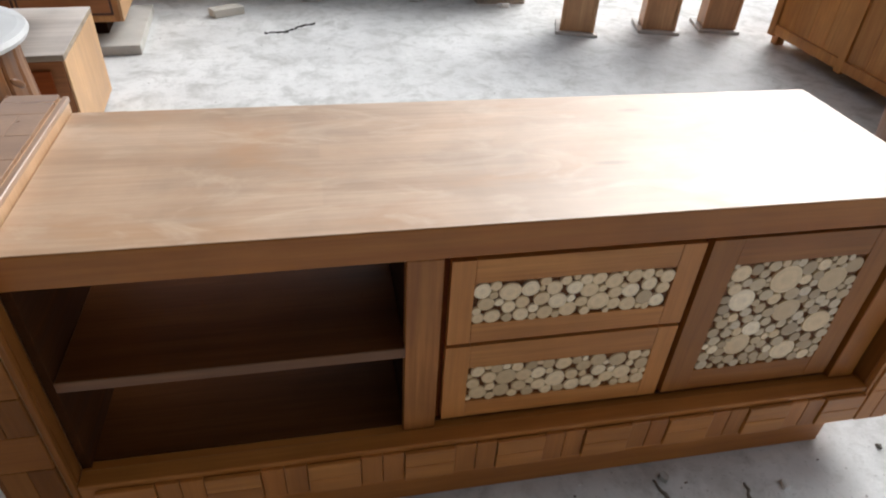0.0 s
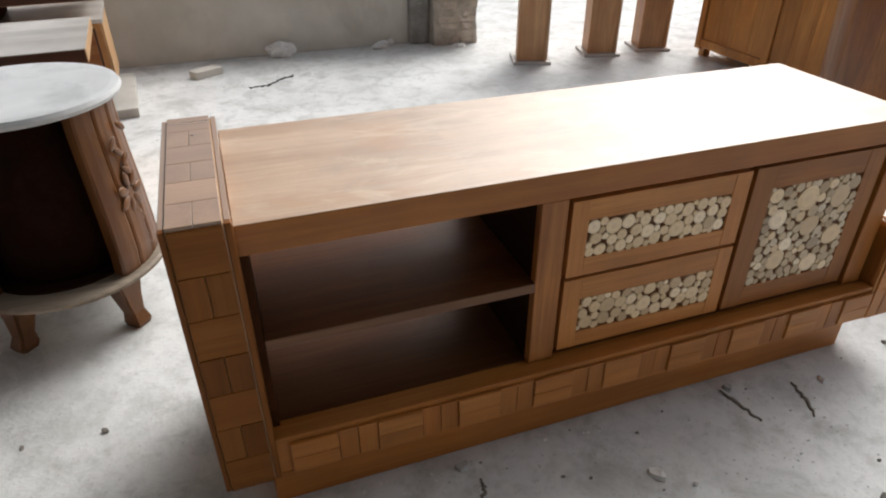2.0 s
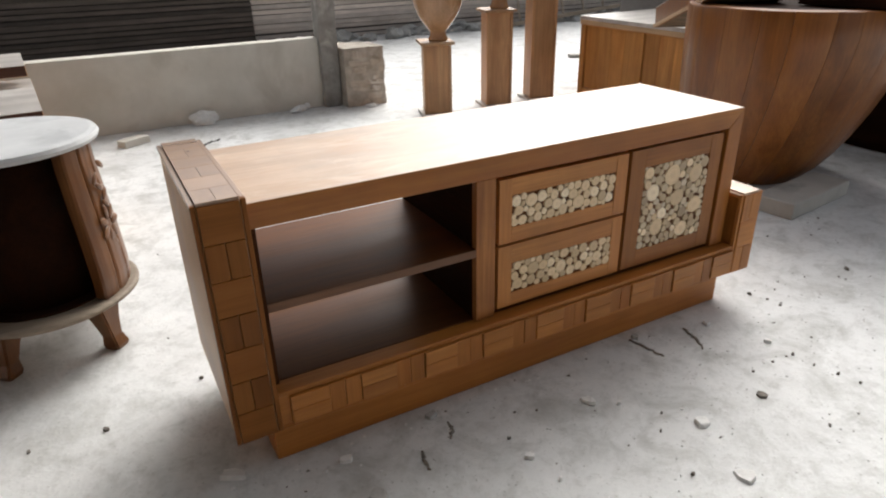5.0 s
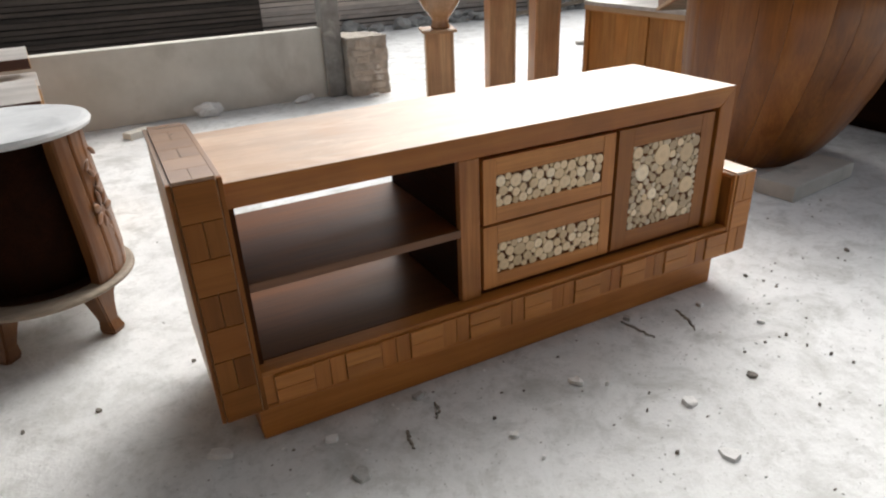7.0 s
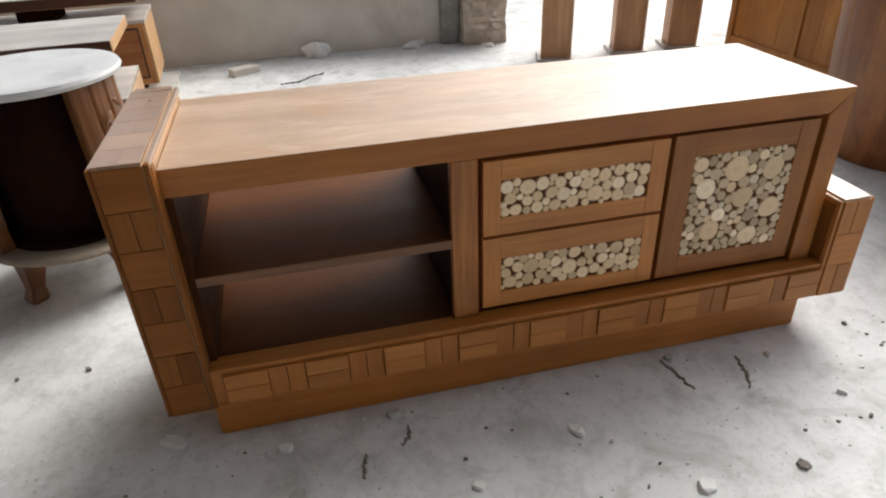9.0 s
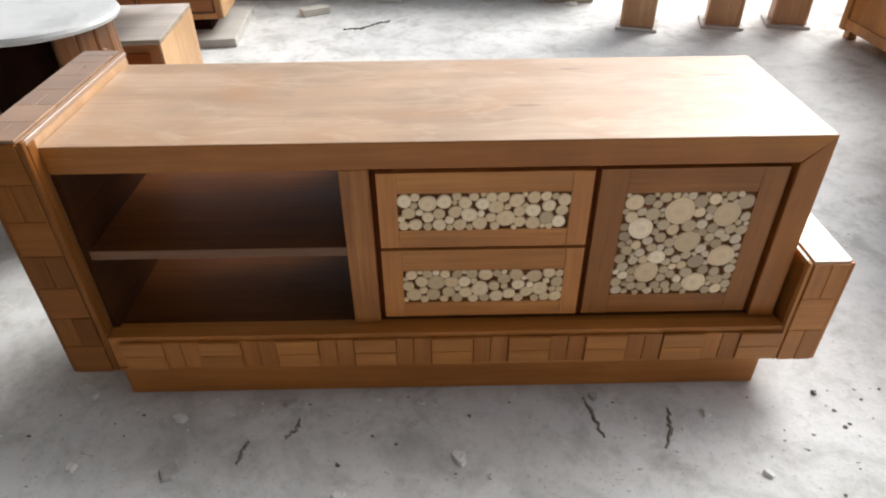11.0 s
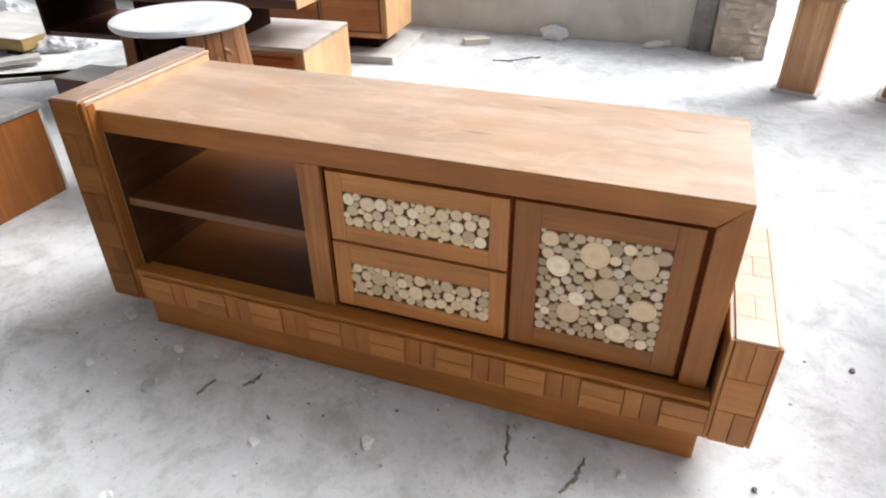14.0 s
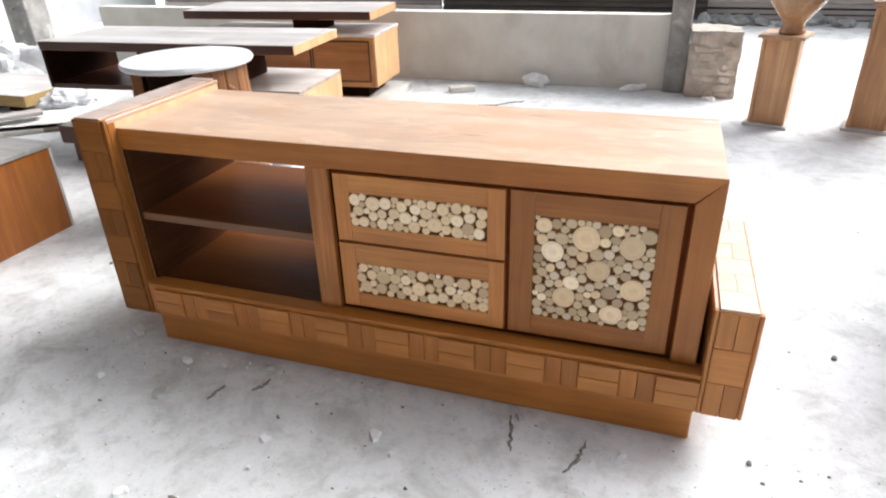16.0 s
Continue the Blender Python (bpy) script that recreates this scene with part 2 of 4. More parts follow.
def add_blotches(m, warm, pale):
    """Cloudy patches of darker oil and pale, rubbed varnish over a board."""
    n, l = m.node_tree.nodes, m.node_tree.links
    b = n["Principled BSDF"]
    base = b.inputs["Base Color"].links[0].from_socket
    mp = n.new("ShaderNodeMapping")
    mp.inputs["Scale"].default_value = (1.0, 2.4, 1.0)
    l.new(n.new("ShaderNodeTexCoord").outputs["Object"], mp.inputs["Vector"])
    base = mixed(n, l, ranged(n, l, noise_of(n, l, mp.outputs[0], 2.6, 5, 0.62, 0.8), 0.46, 0.68, 0.0, 0.75), base, warm)
    base = mixed(n, l, ranged(n, l, noise_of(n, l, mp.outputs[0], 4.3, 5, 0.6, 1.2), 0.52, 0.72, 0.0, 0.6), base, pale)
    l.new(base, b.inputs["Base Color"])
    l.new(ranged(n, l, noise_of(n, l, mp.outputs[0], 5.5, 4, 0.6, 0.5), 0.3, 0.7, 0.37, 0.53), b.inputs["Coat Roughness"])


def add_knots(m, spots):
    """Small dark knots and mineral streaks in a board: (x, y, length, width)."""
    n, l = m.node_tree.nodes, m.node_tree.links
    b = n["Principled BSDF"]
    base = b.inputs["Base Color"].links[0].from_socket
    co = n.new("ShaderNodeTexCoord").outputs["Object"]
    for x, y, ln, wd in spots:
        mp = n.new("ShaderNodeMapping")
        mp.vector_type = "TEXTURE"
        mp.inputs["Location"].default_value = (x, y, 0.77)
        mp.inputs["Scale"].default_value = (ln, wd, 1.0)
        l.new(co, mp.inputs["Vector"])
        d = n.new("ShaderNodeVectorMath")
        d.operation = "LENGTH"
        l.new(mp.outputs[0], d.inputs[0])
        base = mixed(n, l, ranged(n, l, d.outputs["Value"], 0.3, 1.0, 0.55, 0.0), base, (0.16, 0.075, 0.03))
    l.new(base, b.inputs["Base Color"])


add_blotches(teak_top, (0.42, 0.235, 0.115), (0.61, 0.48, 0.36))
add_knots(teak_top, ((0.568, 1.03, 0.055, 0.012), (0.71, 1.265, 0.04, 0.01), (1.08, 1.206, 0.06, 0.010)))
concrete = floor_mat()
cement = plain("grey_cement_render", (0.58, 0.55, 0.485), (0.71, 0.68, 0.615), 2.2, 0.85, 0.25, 0.004, (0.47, 0.435, 0.37), 1.1)
post_grey = plain("grey_brown_concrete", (0.22, 0.21, 0.195), (0.36, 0.345, 0.32), 7, 0.85, 0.6, 0.008, (0.50, 0.48, 0.45), 6)
brick_mat = plain("pale_mortared_brick", (0.44, 0.375, 0.30), (0.62, 0.56, 0.48), 9, 0.9, 0.8, 0.01, (0.70, 0.67, 0.62), 5, 0.5, 0.62)
mortar_mat = plain("crumbling_mortar", (0.36, 0.315, 0.26), (0.52, 0.475, 0.41), 12, 0.9, 0.8, 0.01)
slab_grey = plain("grey_slab_concrete", (0.42, 0.405, 0.37), (0.56, 0.545, 0.50), 3, 0.85, 0.3, 0.004, (0.25, 0.24, 0.215), 2.0)
rubble_mat = plain("rubble_stone", (0.25, 0.25, 0.24), (0.42, 0.42, 0.40), 5, 0.9, 0.5, 0.01)
grey_board = wood("weathered_grey_board", (0.46, 0.40, 0.35), (0.68, 0.61, 0.55), 0, 0.8, spread=0.8)
# weathered like the grey boards, with the roof's shade in its dark brown
shaded_board = wood("weathered_shaded_board", (0.055, 0.043, 0.035), (0.12, 0.096, 0.080), 0, 0.8, spread=0.8)
fence_wood = wood("dark_fence_board", (0.030, 0.026, 0.023), (0.075, 0.066, 0.058), 0, 0.8, spread=0.9)
whitewash = plain("whitewashed_wall", (0.42, 0.43, 0.44), (0.54, 0.55, 0.56), 2.0, 0.85, 0.2, 0.003, (0.36, 0.36, 0.36), 1.4)
roof_mat = plain("dark_roof_sheet", (0.10, 0.095, 0.09), (0.16, 0.15, 0.14), 3, 0.7)
wall_dim = plain("dark_added_wall", (0.09, 0.085, 0.08), (0.15, 0.145, 0.135), 2, 0.85)
chip_white = plain("white_plaster_flake", (0.76, 0.76, 0.74), (0.87, 0.87, 0.85), 40, 0.7)
chip_grey = plain("grey_mortar_lump", (0.40, 0.40, 0.38), (0.55, 0.55, 0.53), 30, 0.85)
dark_bit = plain("dark_bark_bit", (0.13, 0.118, 0.10), (0.25, 0.225, 0.195), 60, 0.8)
strip_mat = plain("bark_strip", (0.17, 0.15, 0.125), (0.30, 0.27, 0.23), 60, 0.8)
crack_mat = plain("crack_shadow", (0.015, 0.014, 0.013), (0.03, 0.028, 0.025), 40, 0.95)
# the drum top's sky reflection is put into this pale dusty colour
drum_top_sheen = plain("dust_sheen_top", (0.55, 0.565, 0.57), (0.66, 0.675, 0.68), 3, 0.35, 0.08, 0.001, (0.45, 0.465, 0.47), 5)
yellow_edge = wood("yellow_sawn_board", (0.30, 0.19, 0.06), (0.44, 0.30, 0.11), 0, 0.7)
sheet_mat = plain("crumpled_white_plastic", (0.55, 0.56, 0.57), (0.70, 0.71, 0.72), 6, 0.4)
slab_edge = wood("dark_red_slab_edge", (0.055, 0.018, 0.009), (0.10, 0.034, 0.016), 0, 0.4)
cable_mat = plain("black_cable_rubber", (0.02, 0.02, 0.02), (0.035, 0.035, 0.035), 30, 0.5)

# ---- builders ----
LOCAL = {}


def thing(name, label, category, at=(0, 0, 0), group="", local=False):
    """An Empty at the thing's base. local: its parts are built about the origin and it is placed with set_at."""
    e = new(name)
    e.empty_display_size = 0.1
    e.location = at
    LOCAL[e] = Matrix() if local else Matrix.Translation(at).inverted()
    return tagged(e, label, category, group)


def part(name, bm, mat, parent, label="", smooth=False, kind=""):
    me = bpy.data.meshes.new(name)
    bm.to_mesh(me)
    bm.free()
    me.materials.append(mat)
    if smooth:
        me.shade_smooth()
    ob = new(name, me)
    if parent is not None:
        ob.parent = parent
        ob.matrix_parent_inverse = LOCAL.get(parent, Matrix())
    return tagged(ob, label, kind=kind)


def piece(name, me, parent, m):
    ob = new(name, me)
    ob.parent = parent
    ob.matrix_parent_inverse = LOCAL.get(parent, Matrix())
    ob.matrix_basis = m
    return ob


def mesh_of(name, bm, mat, smooth=False):
    me = bpy.data.meshes.new(name)
    bm.to_mesh(me)
    bm.free()
    me.materials.append(mat)
    if smooth:
        me.shade_smooth()
    return me


def box(x0, x1, y0, y1, z0, z1, bevel=0.003, bm=None, seg=1):
    own = bmesh.new()
    bmesh.ops.create_cube(own, size=1)
    for v in own.verts:
        v.co = Vector((x0 + (v.co.x + 0.5) * (x1 - x0), y0 + (v.co.y + 0.5) * (y1 - y0), z0 + (v.co.z + 0.5) * (z1 - z0)))
    if bevel:
        bmesh.ops.bevel(own, geom=own.edges[:], offset=bevel, segments=seg, affect="EDGES", profile=0.5)
    if bm is None:
        return own
    tmp = bpy.data.meshes.new("tmp")
    own.to_mesh(tmp)
    own.free()
    bm.from_mesh(tmp)
    bpy.data.meshes.remove(tmp)
    return bm


def lathe(profile, segs=48, bm=None, centre=(0, 0)):
    """A turned solid from (radius, height) pairs, closed at both ends."""
    bm = bm or bmesh.new()
    rings = []
    for r, z in profile:
        rings.append([bm.verts.new((centre[0] + r * math.cos(2 * math.pi * k / segs), centre[1] + r * math.sin(2 * math.pi * k / segs), z)) for k in range(segs)])
    for a, b in zip(rings, rings[1:]):
        for k in range(segs):
            bm.faces.new((a[k], a[(k + 1) % segs], b[(k + 1) % segs], b[k]))
    bm.faces.new(rings[0][::-1])
    bm.faces.new(rings[-1])
    return bm


def rock(size, seed, rough=0.35, cuts=1, flat=1.0):
    rnd = random.Random(seed)
    bm = bmesh.new()
    bmesh.ops.create_icosphere(bm, subdivisions=cuts + 1, radius=1)
    o = Vector((rnd.random() * 50, rnd.random() * 50, rnd.random() * 50))
    for v in bm.verts:
        k = 1 + rough * noise.noise(v.co * 1.3 + o) * 1.6 + rough * 0.4 * noise.noise(v.co * 4 + o)
        v.co = Vector((v.co.x * k * size[0], v.co.y * k * size[1], max(-0.75, v.co.z * k) * size[2] * flat))
    low = min(v.co.z for v in bm.verts)
    for v in bm.verts:
        v.co.z -= low
    return bm


# ---- setting ----
bm = bmesh.new()
bmesh.ops.create_grid(bm, x_segments=4, y_segments=4, size=60)
floor = part("floor", bm, concrete, None, "dusty pale grey concrete workshop floor with stains", kind="structure")
tagged(floor, category="floor")


def setting(name, bm, mat, label, category):
    return tagged(part(name, bm, mat, None, label, kind="structure"), category=category)


# unseen walls, added to cut light from south and west
setting("wall_south", box(-1.15, 1.3, -1.5, -1.35, 0, 3.1, 0), wall_dim, "unseen dark grey wall added behind the camera to block light", "wall")
setting("wall_inner_west", box(-1.3, -1.15, -1.5, 0.6, 0, 3.1, 0), wall_dim, "unseen dark grey wall added to block light from the west", "wall")
setting("wall_west", box(-7.6, -7.4, -6.0, 9.0, 0, 3.1, 0), whitewash, "whitewashed yard wall with stains", "wall")
# unseen wall and roofs, added to keep sky light off boards and console
setting("wall_north", box(-2.2, 1.3, 9.2, 9.4, 0, 2.62, 0), roof_mat, "unseen dark wall added behind the boards to block the sky", "wall")
setting("ceiling", box(-7.4, 0.4, -1.5, 1.9, 3.1, 3.2, 0), roof_mat, "unseen dark roof added over the console to block sky light", "ceiling")
setting("roof_shed", box(-2.2, 1.3, 7.5, 9.2, 2.62, 2.72, 0), roof_mat, "unseen dark roof added to shade the shed boards", "roof")
setting("wall_low", box(-4.6, 1.062, 4.955, 5.10, 0, 0.585, 0.008, seg=2), cement, "low grey cement rendered wall along the yard", "wall")

# unseen too: added to dim east reflections and darken the west side
setting("wall_east", box(4.7, 4.85, 0.9, 5.2, 0, 2.25, 0), roof_mat, "unseen dark wall added in the east to dim reflections", "wall")
setting("ceiling_west", box(-7.4, -0.4, 1.902, 4.2, 3.1, 3.2, 0), roof_mat, "unseen dark roof added over the west side to cut light", "ceiling")
# ---- the console ----
X0, X1, YF, YB = -0.50, 1.222, 0.847, 1.35     # carcass
FX0, FX1, FY, FB = -0.621, 1.350, 0.805, 1.36   # block frame round it
TOP, UNDER, BASE, RAIL = 0.770, 0.704, 0.134, 0.250
console = thing("tv_console", "long teak television console with block-inlaid frame and branch-slice fronts", "tv console", ((FX0 + FX1) / 2, (FY + FB) / 2, 0))
part("plinth", box(-0.52, 1.237, YF, 1.30, 0.0, BASE, 0.004), teak_x, console, "recessed teak plinth standing on the floor")
bm = box(X0, X1, YF, YB, UNDER, TOP - 0.0015, 0.002, seg=2)
for v in bm.verts:
    if v.co.x > 1.2 and v.co.z < 0.735:
        v.co.x -= 0.064
top = part("top_panel", bm, teak_x, console, "thick teak top with a mitred front edge")
part("top_veneer", box(X0 + 0.0012, X1 - 0.0012, YF + 0.0012, YB - 0.0012, TOP - 0.0015, TOP, 0.0006), teak_top, top, "glossy varnished glued-board teak surface")

# frame: left post, bottom rail, right arm
post = part("frame_post", box(FX0 + 0.004, X0 - 0.002, FY + 0.004, FB, BASE, 0.799, 0.003), side_lit, console)
rail = part("frame_rail", box(X0 - 0.002, 1.238, FY + 0.004, YF + 0.02, BASE, RAIL - 0.001, 0.003), teak_x, console)
arm = part("frame_arm", box(1.238, FX1 - 0.004, FY + 0.004, FB, BASE, 0.450, 0.003), teak_z, console)
part("rail_ledge", box(X0 + 0.001, 1.237, FY + 0.002, YF - 0.002, RAIL - 0.013, RAIL + 0.002, 0.002), teak_x, console, "narrow teak ledge along the rail")
part("rail_lip", box(X0 + 0.001, 1.237, FY + 0.001, FY + 0.02, BASE - 0.001, BASE + 0.011, 0.002), teak_x, console)
for xa, xb, zt in ((FX0, FX0 + 0.011, 0.8015), (X0 - 0.012, X0, 0.8015), (1.2385, 1.2485, 0.4525), (FX1 - 0.010, FX1, 0.4525)):
    part("edge_lath", box(xa, xb, FY, FY + 0.012, BASE - 0.001, zt, 0.0015), post_z if zt > 0.6 else block_z, console)
    part("edge_lath", box(xa, xb, FY + 0.0125, FB + 0.002, zt - 0.012, zt, 0.0015), cap_y if zt > 0.6 else pale_cap_y, console)

# thin dark sheets added for the shade on both inner faces
part("arm_cheek", box(1.2353, 1.2395, FY + 0.0125, FB - 0.004, RAIL + 0.003, 0.440, 0.0008), post_z, console)
part("post_cheek", box(X0 - 0.0025, X0 + 0.0015, FY + 0.0125, YF - 0.001, RAIL + 0.002, 0.789, 0.0008), post_z, console)

GAP = 0.0011


def block_mesh(w, h, mat, deep=0.0085):
    """A block of w by h whose face looks to -y, standing on y=0; the caps fit closer."""
    g, e = (0.0007, 0.0009) if mat in (cap_x, cap_y, pale_cap_x, pale_cap_y) else (GAP, 0.0020)
    return mesh_of("inlay_block", box(-w / 2 + g / 2, w / 2 - g / 2, -deep, 0.002, -h / 2 + g / 2, h / 2 - g / 2, e, seg=2), mat)


def inlay(parent, origin, across, along, width, length, cells, split_first, mats, lie="pair"):
    """Basket weave of blocks: cells in turn split along and across. origin: one corner; across, along: unit vectors."""
    out = along.cross(across) if lie == "flip" else across.cross(along)
    turn = Matrix((across, -out, along)).transposed()
    step = length / cells
    long_me, cross_me, full_me = block_mesh(width / 2, step, mats[1]), block_mesh(width, step / 2, mats[0]), block_mesh(width, step, mats[0])
    rnd = random.Random(cells)
    for k in range(cells):
        c = origin + along * (step * (k + 0.5)) + across * (width / 2)
        lift = lambda: out * (rnd.random() * 0.0012 - 0.0006) * (0.2 if out.z > 0.5 else 1.0)
        if (k % 2 == 0) == split_first:
            for s in (-0.25, 0.25):
                piece("inlay_block", long_me, parent, Matrix.Translation(c + across * (s * width) + lift()) @ turn.to_4x4())
        elif lie == "rail":
            for s in (-0.25, 0.25):
                piece("inlay_block", cross_me, parent, Matrix.Translation(c + along * (s * step) + lift()) @ turn.to_4x4())
        else:
            piece("inlay_block", full_me, parent, Matrix.Translation(c + lift()) @ turn.to_4x4())


XV, YV, ZV = Vector((1, 0, 0)), Vector((0, 1, 0)), Vector((0, 0, 1))
inlay(post, Vector((FX0 + 0.012, FY + 0.004, BASE + 0.001)), XV, ZV, 0.0945, 0.665, 7, False, (post_x, post_z))
inlay(post, Vector((FX0 + 0.012, FY + 0.001, 0.799)), XV, YV, 0.0945, 0.552, 6, True, (cap_x, cap_y))
inlay(arm, Vector((1.2495, FY + 0.004, BASE + 0.001)), XV, ZV, 0.0875, 0.317, 3, True, (block_x, block_z))
inlay(arm, Vector((1.2495, FY + 0.001, 0.450)), XV, YV, 0.0875, 0.552, 6, False, (pale_cap_x, pale_cap_y))


def rail_blocks():
    """Squares of two lying blocks in turn with pairs of standing blocks along the rail."""
    h, z = 0.090, (BASE + 0.0125 + RAIL - 0.0145) / 2
    stand, lying = block_mesh(0.046, h, block_dark), block_mesh(0.108, h / 2, block_x)
    x, k, rnd = 1.237, 0, random.Random(4)
    while x > X0 + 0.02:
        for s in (-1, 1):
            if k % 2:
                m = pose(x - 0.0458 + s * 0.023, FY + 0.0045 + rnd.uniform(-0.001, 0.0006), z)
                if x - 0.0458 + s * 0.023 > X0 + 0.02:
                    piece("inlay_block", stand, rail, m)
            elif x - 0.108 > X0 - 0.01:
                piece("inlay_block", lying, rail, pose(x - 0.054, FY - 0.0005 + rnd.uniform(-0.0008, 0.0006), z + s * h / 4))
        x -= 0.0918 if k % 2 else 0.1082
        k += 1


rail_blocks()

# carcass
# side, divider and back carry the bays' shade in their colour
part("side_panel", box(X0, X0 + 0.018, YF + 0.003, YB - 0.002, RAIL, UNDER, 0.001), shaded_side_wood, console, "inner side of the open shelves, shade put into its colour")
part("divider_panel", box(0.134, 0.152, YF + 0.026, YB - 0.002, RAIL, UNDER, 0.001), shade_black_wood, console, "inner side of the open shelves, shade put into its colour")
part("shelf", box(X0 + 0.018, 0.134, YF + 0.004, YB - 0.004, 0.470, 0.494, 0.002), shelf_wood, console, "glossy open shelf board, bay shade put into its dark brown")
# strip added so the edge highlight sits in a paler colour
part("shelf_lipping", box(X0 + 0.018, 0.134, YF + 0.001, YF + 0.0042, 0.4695, 0.4945, 0.001), shelf_edge, console, "strip along the shelf front, its highlight put into a paler colour")
part("bottom_panel", box(X0 + 0.001, 1.221, YF + 0.022, YB - 0.002, BASE + 0.002, RAIL - 0.002, 0.002), shelf_wood, console, "bottom board of the carcass, shade put into its dark brown")
part("mullion", box(0.132, 0.199, YF, YF + 0.025, RAIL, UNDER, 0.002), mullion_z, console, "upright between shelves and drawers")
bm = box(1.158, X1, YF + 0.0005, YB - 0.002, RAIL + 0.002, TOP - 0.0022, 0.002)
for v in bm.verts:
    if v.co.x < 1.19 and v.co.z > 0.735:
        v.co.z -= 0.0645
part("end_stile", bm, teak_z, console, "end upright mitred to the top")
part("back_panel", box(0.153, 1.162, YB - 0.02, YB - 0.004, RAIL, UNDER, 0), shade_black_wood, console)
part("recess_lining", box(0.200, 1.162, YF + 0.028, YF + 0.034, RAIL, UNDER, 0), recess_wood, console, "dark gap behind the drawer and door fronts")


def pack(w, h, radii, fixed, seed):
    """Circles packed snugly in a w by h field: (x, z, r)."""
    rng = np.random.default_rng(seed)
    step = 0.0012
    gx, gz = np.meshgrid(np.arange(step, w, step), np.arange(step, h, step))
    d = np.minimum(np.minimum(gx, w - gx), np.minimum(gz, h - gz)) + 0.002
    out = []

    def put(x, z, r):
        out.append((x, z, r))
        np.minimum(d, np.hypot(gx - x, gz - z) - r, out=d)

    for x, z, r in fixed:
        put(x, z, r)
    for r in radii:
        ok = np.argwhere((d >= r) & (d < r + 0.0016))
        if not len(ok):
            ok = np.argwhere(d >= r)
        if len(ok):
            i, j = ok[rng.integers(len(ok))]
            put(gx[i, j], gz[i, j], r)
    return out


slice_meshes = []
for k in range(16):
    rnd = random.Random(k)
    bm = bmesh.new()
    ring = []
    for r, y in ((0.97, 0.5), (1.0, 0.1), (1.0, -0.78), (0.975, -0.92), (0.93, -0.99), (0.5, -1.02)):
        ring.append([])
        for a in range(16):
            t = 2 * math.pi * a / 16
            w = 1 + 0.03 * math.sin(2 * t + k) + 0.02 * math.sin(3 * t + 2 * k)
            ring[-1].append(bm.verts.new((r * w * math.cos(t), y, r * w * math.sin(t))))
    for a, b in zip(ring, ring[1:]):
        for q in range(16):
            bm.faces.new((a[q], a[(q + 1) % 16], b[(q + 1) % 16], b[q]))
    bm.faces.new(ring[-1])
    bmesh.ops.recalc_face_normals(bm, faces=bm.faces[:])
    slice_meshes.append(mesh_of("log_slice", bm, slice_dim if k > 7 else slice_wood, True))


def slices(parent, x0, x1, z0, z1, y, radii, fixed, seed, dim=False):
    rnd = random.Random(seed)
    for x, z, r in pack(x1 - x0, z1 - z0, radii, [(a - x0, b - z0, c) for a, b, c in fixed], seed):
        m = Matrix.Translation((x0 + x, y + rnd.uniform(-0.0015, 0.0015), z0 + z)) @ Matrix.Rotation(rnd.random() * 6.28, 4, "Y") @ Matrix.Diagonal((r * 1.07, 0.0055, r * 1.07, 1))
        piece("log_slice", rnd.choice(slice_meshes[8:] if dim and r < 0.028 and rnd.random() < 0.8 else slice_meshes[:8]), parent, m)


def framed_front(name, label, x0, x1, z0, z1, ix0, ix1, iz0, iz1, rails):
    """A front of stiles and rails round a sunk field that holds branch slices."""
    y0, y1 = YF + 0.006, YF + 0.027
    f = part(name, box(ix0 - 0.006, ix1 + 0.006, y0 + 0.0048, y1, iz0 - 0.006, iz1 + 0.006, 0), shelf_wood, console, label)
    for n2, a in (("front_stile", (x0, ix0, z0, z1)), ("front_stile", (ix1, x1, z0, z1))):
        part(n2, box(a[0], a[1], y0, y1, a[2], a[3], 0.0007), door_z if rails == "stiles" else drawer_z, f)
    for n2, a in (("front_rail", (ix0 + 0.0004, ix1 - 0.0004, z0, iz0)), ("front_rail", (ix0 + 0.0004, ix1 - 0.0004, iz1, z1))):
        part(n2, box(a[0], a[1], y0 + 0.0005, y1, a[2], a[3], 0.0007), door_x if rails == "stiles" else drawer_x, f)
    return f, y0 + 0.006


small = [0.0168] * 5 + [0.0152] * 11 + [0.0136] * 20 + [0.0122] * 18 + [0.0105] * 14 + [0.0085] * 14 + [0.0066] * 6
front, fy = framed_front("drawer", "upper teak drawer with a field of round branch slices", 0.214, 0.706, 0.486, 0.690, 0.259, 0.658, 0.536, 0.636, "rails")
slices(front, 0.259, 0.658, 0.536, 0.636, fy, small, [(0.329, 0.609, 0.020), (0.510, 0.566, 0.021), (0.425, 0.577, 0.0175), (0.605, 0.567, 0.0165), (0.275, 0.616, 0.0165), (0.534, 0.614, 0.017)], 11)
front, fy = framed_front("drawer", "lower teak drawer with a field of round branch slices", 0.213, 0.706, 0.266, 0.477, 0.263, 0.662, 0.313, 0.414, "rails")
slices(front, 0.263, 0.662, 0.313, 0.414, fy, small, [(0.345, 0.377, 0.021), (0.455, 0.355, 0.021), (0.606, 0.352, 0.019), (0.59, 0.392, 0.018), (0.288, 0.337, 0.018)], 12)
big = [0.0165] * 3 + [0.0145] * 8 + [0.0132] * 22 + [0.012] * 44 + [0.0108] * 54 + [0.0094] * 50 + [0.0078] * 44 + [0.0062] * 16
front, fy = framed_front("cabinet_door", "teak door with a field of round branch slices", 0.720, 1.143, 0.267, 0.692, 0.784, 1.086, 0.329, 0.628, "stiles")
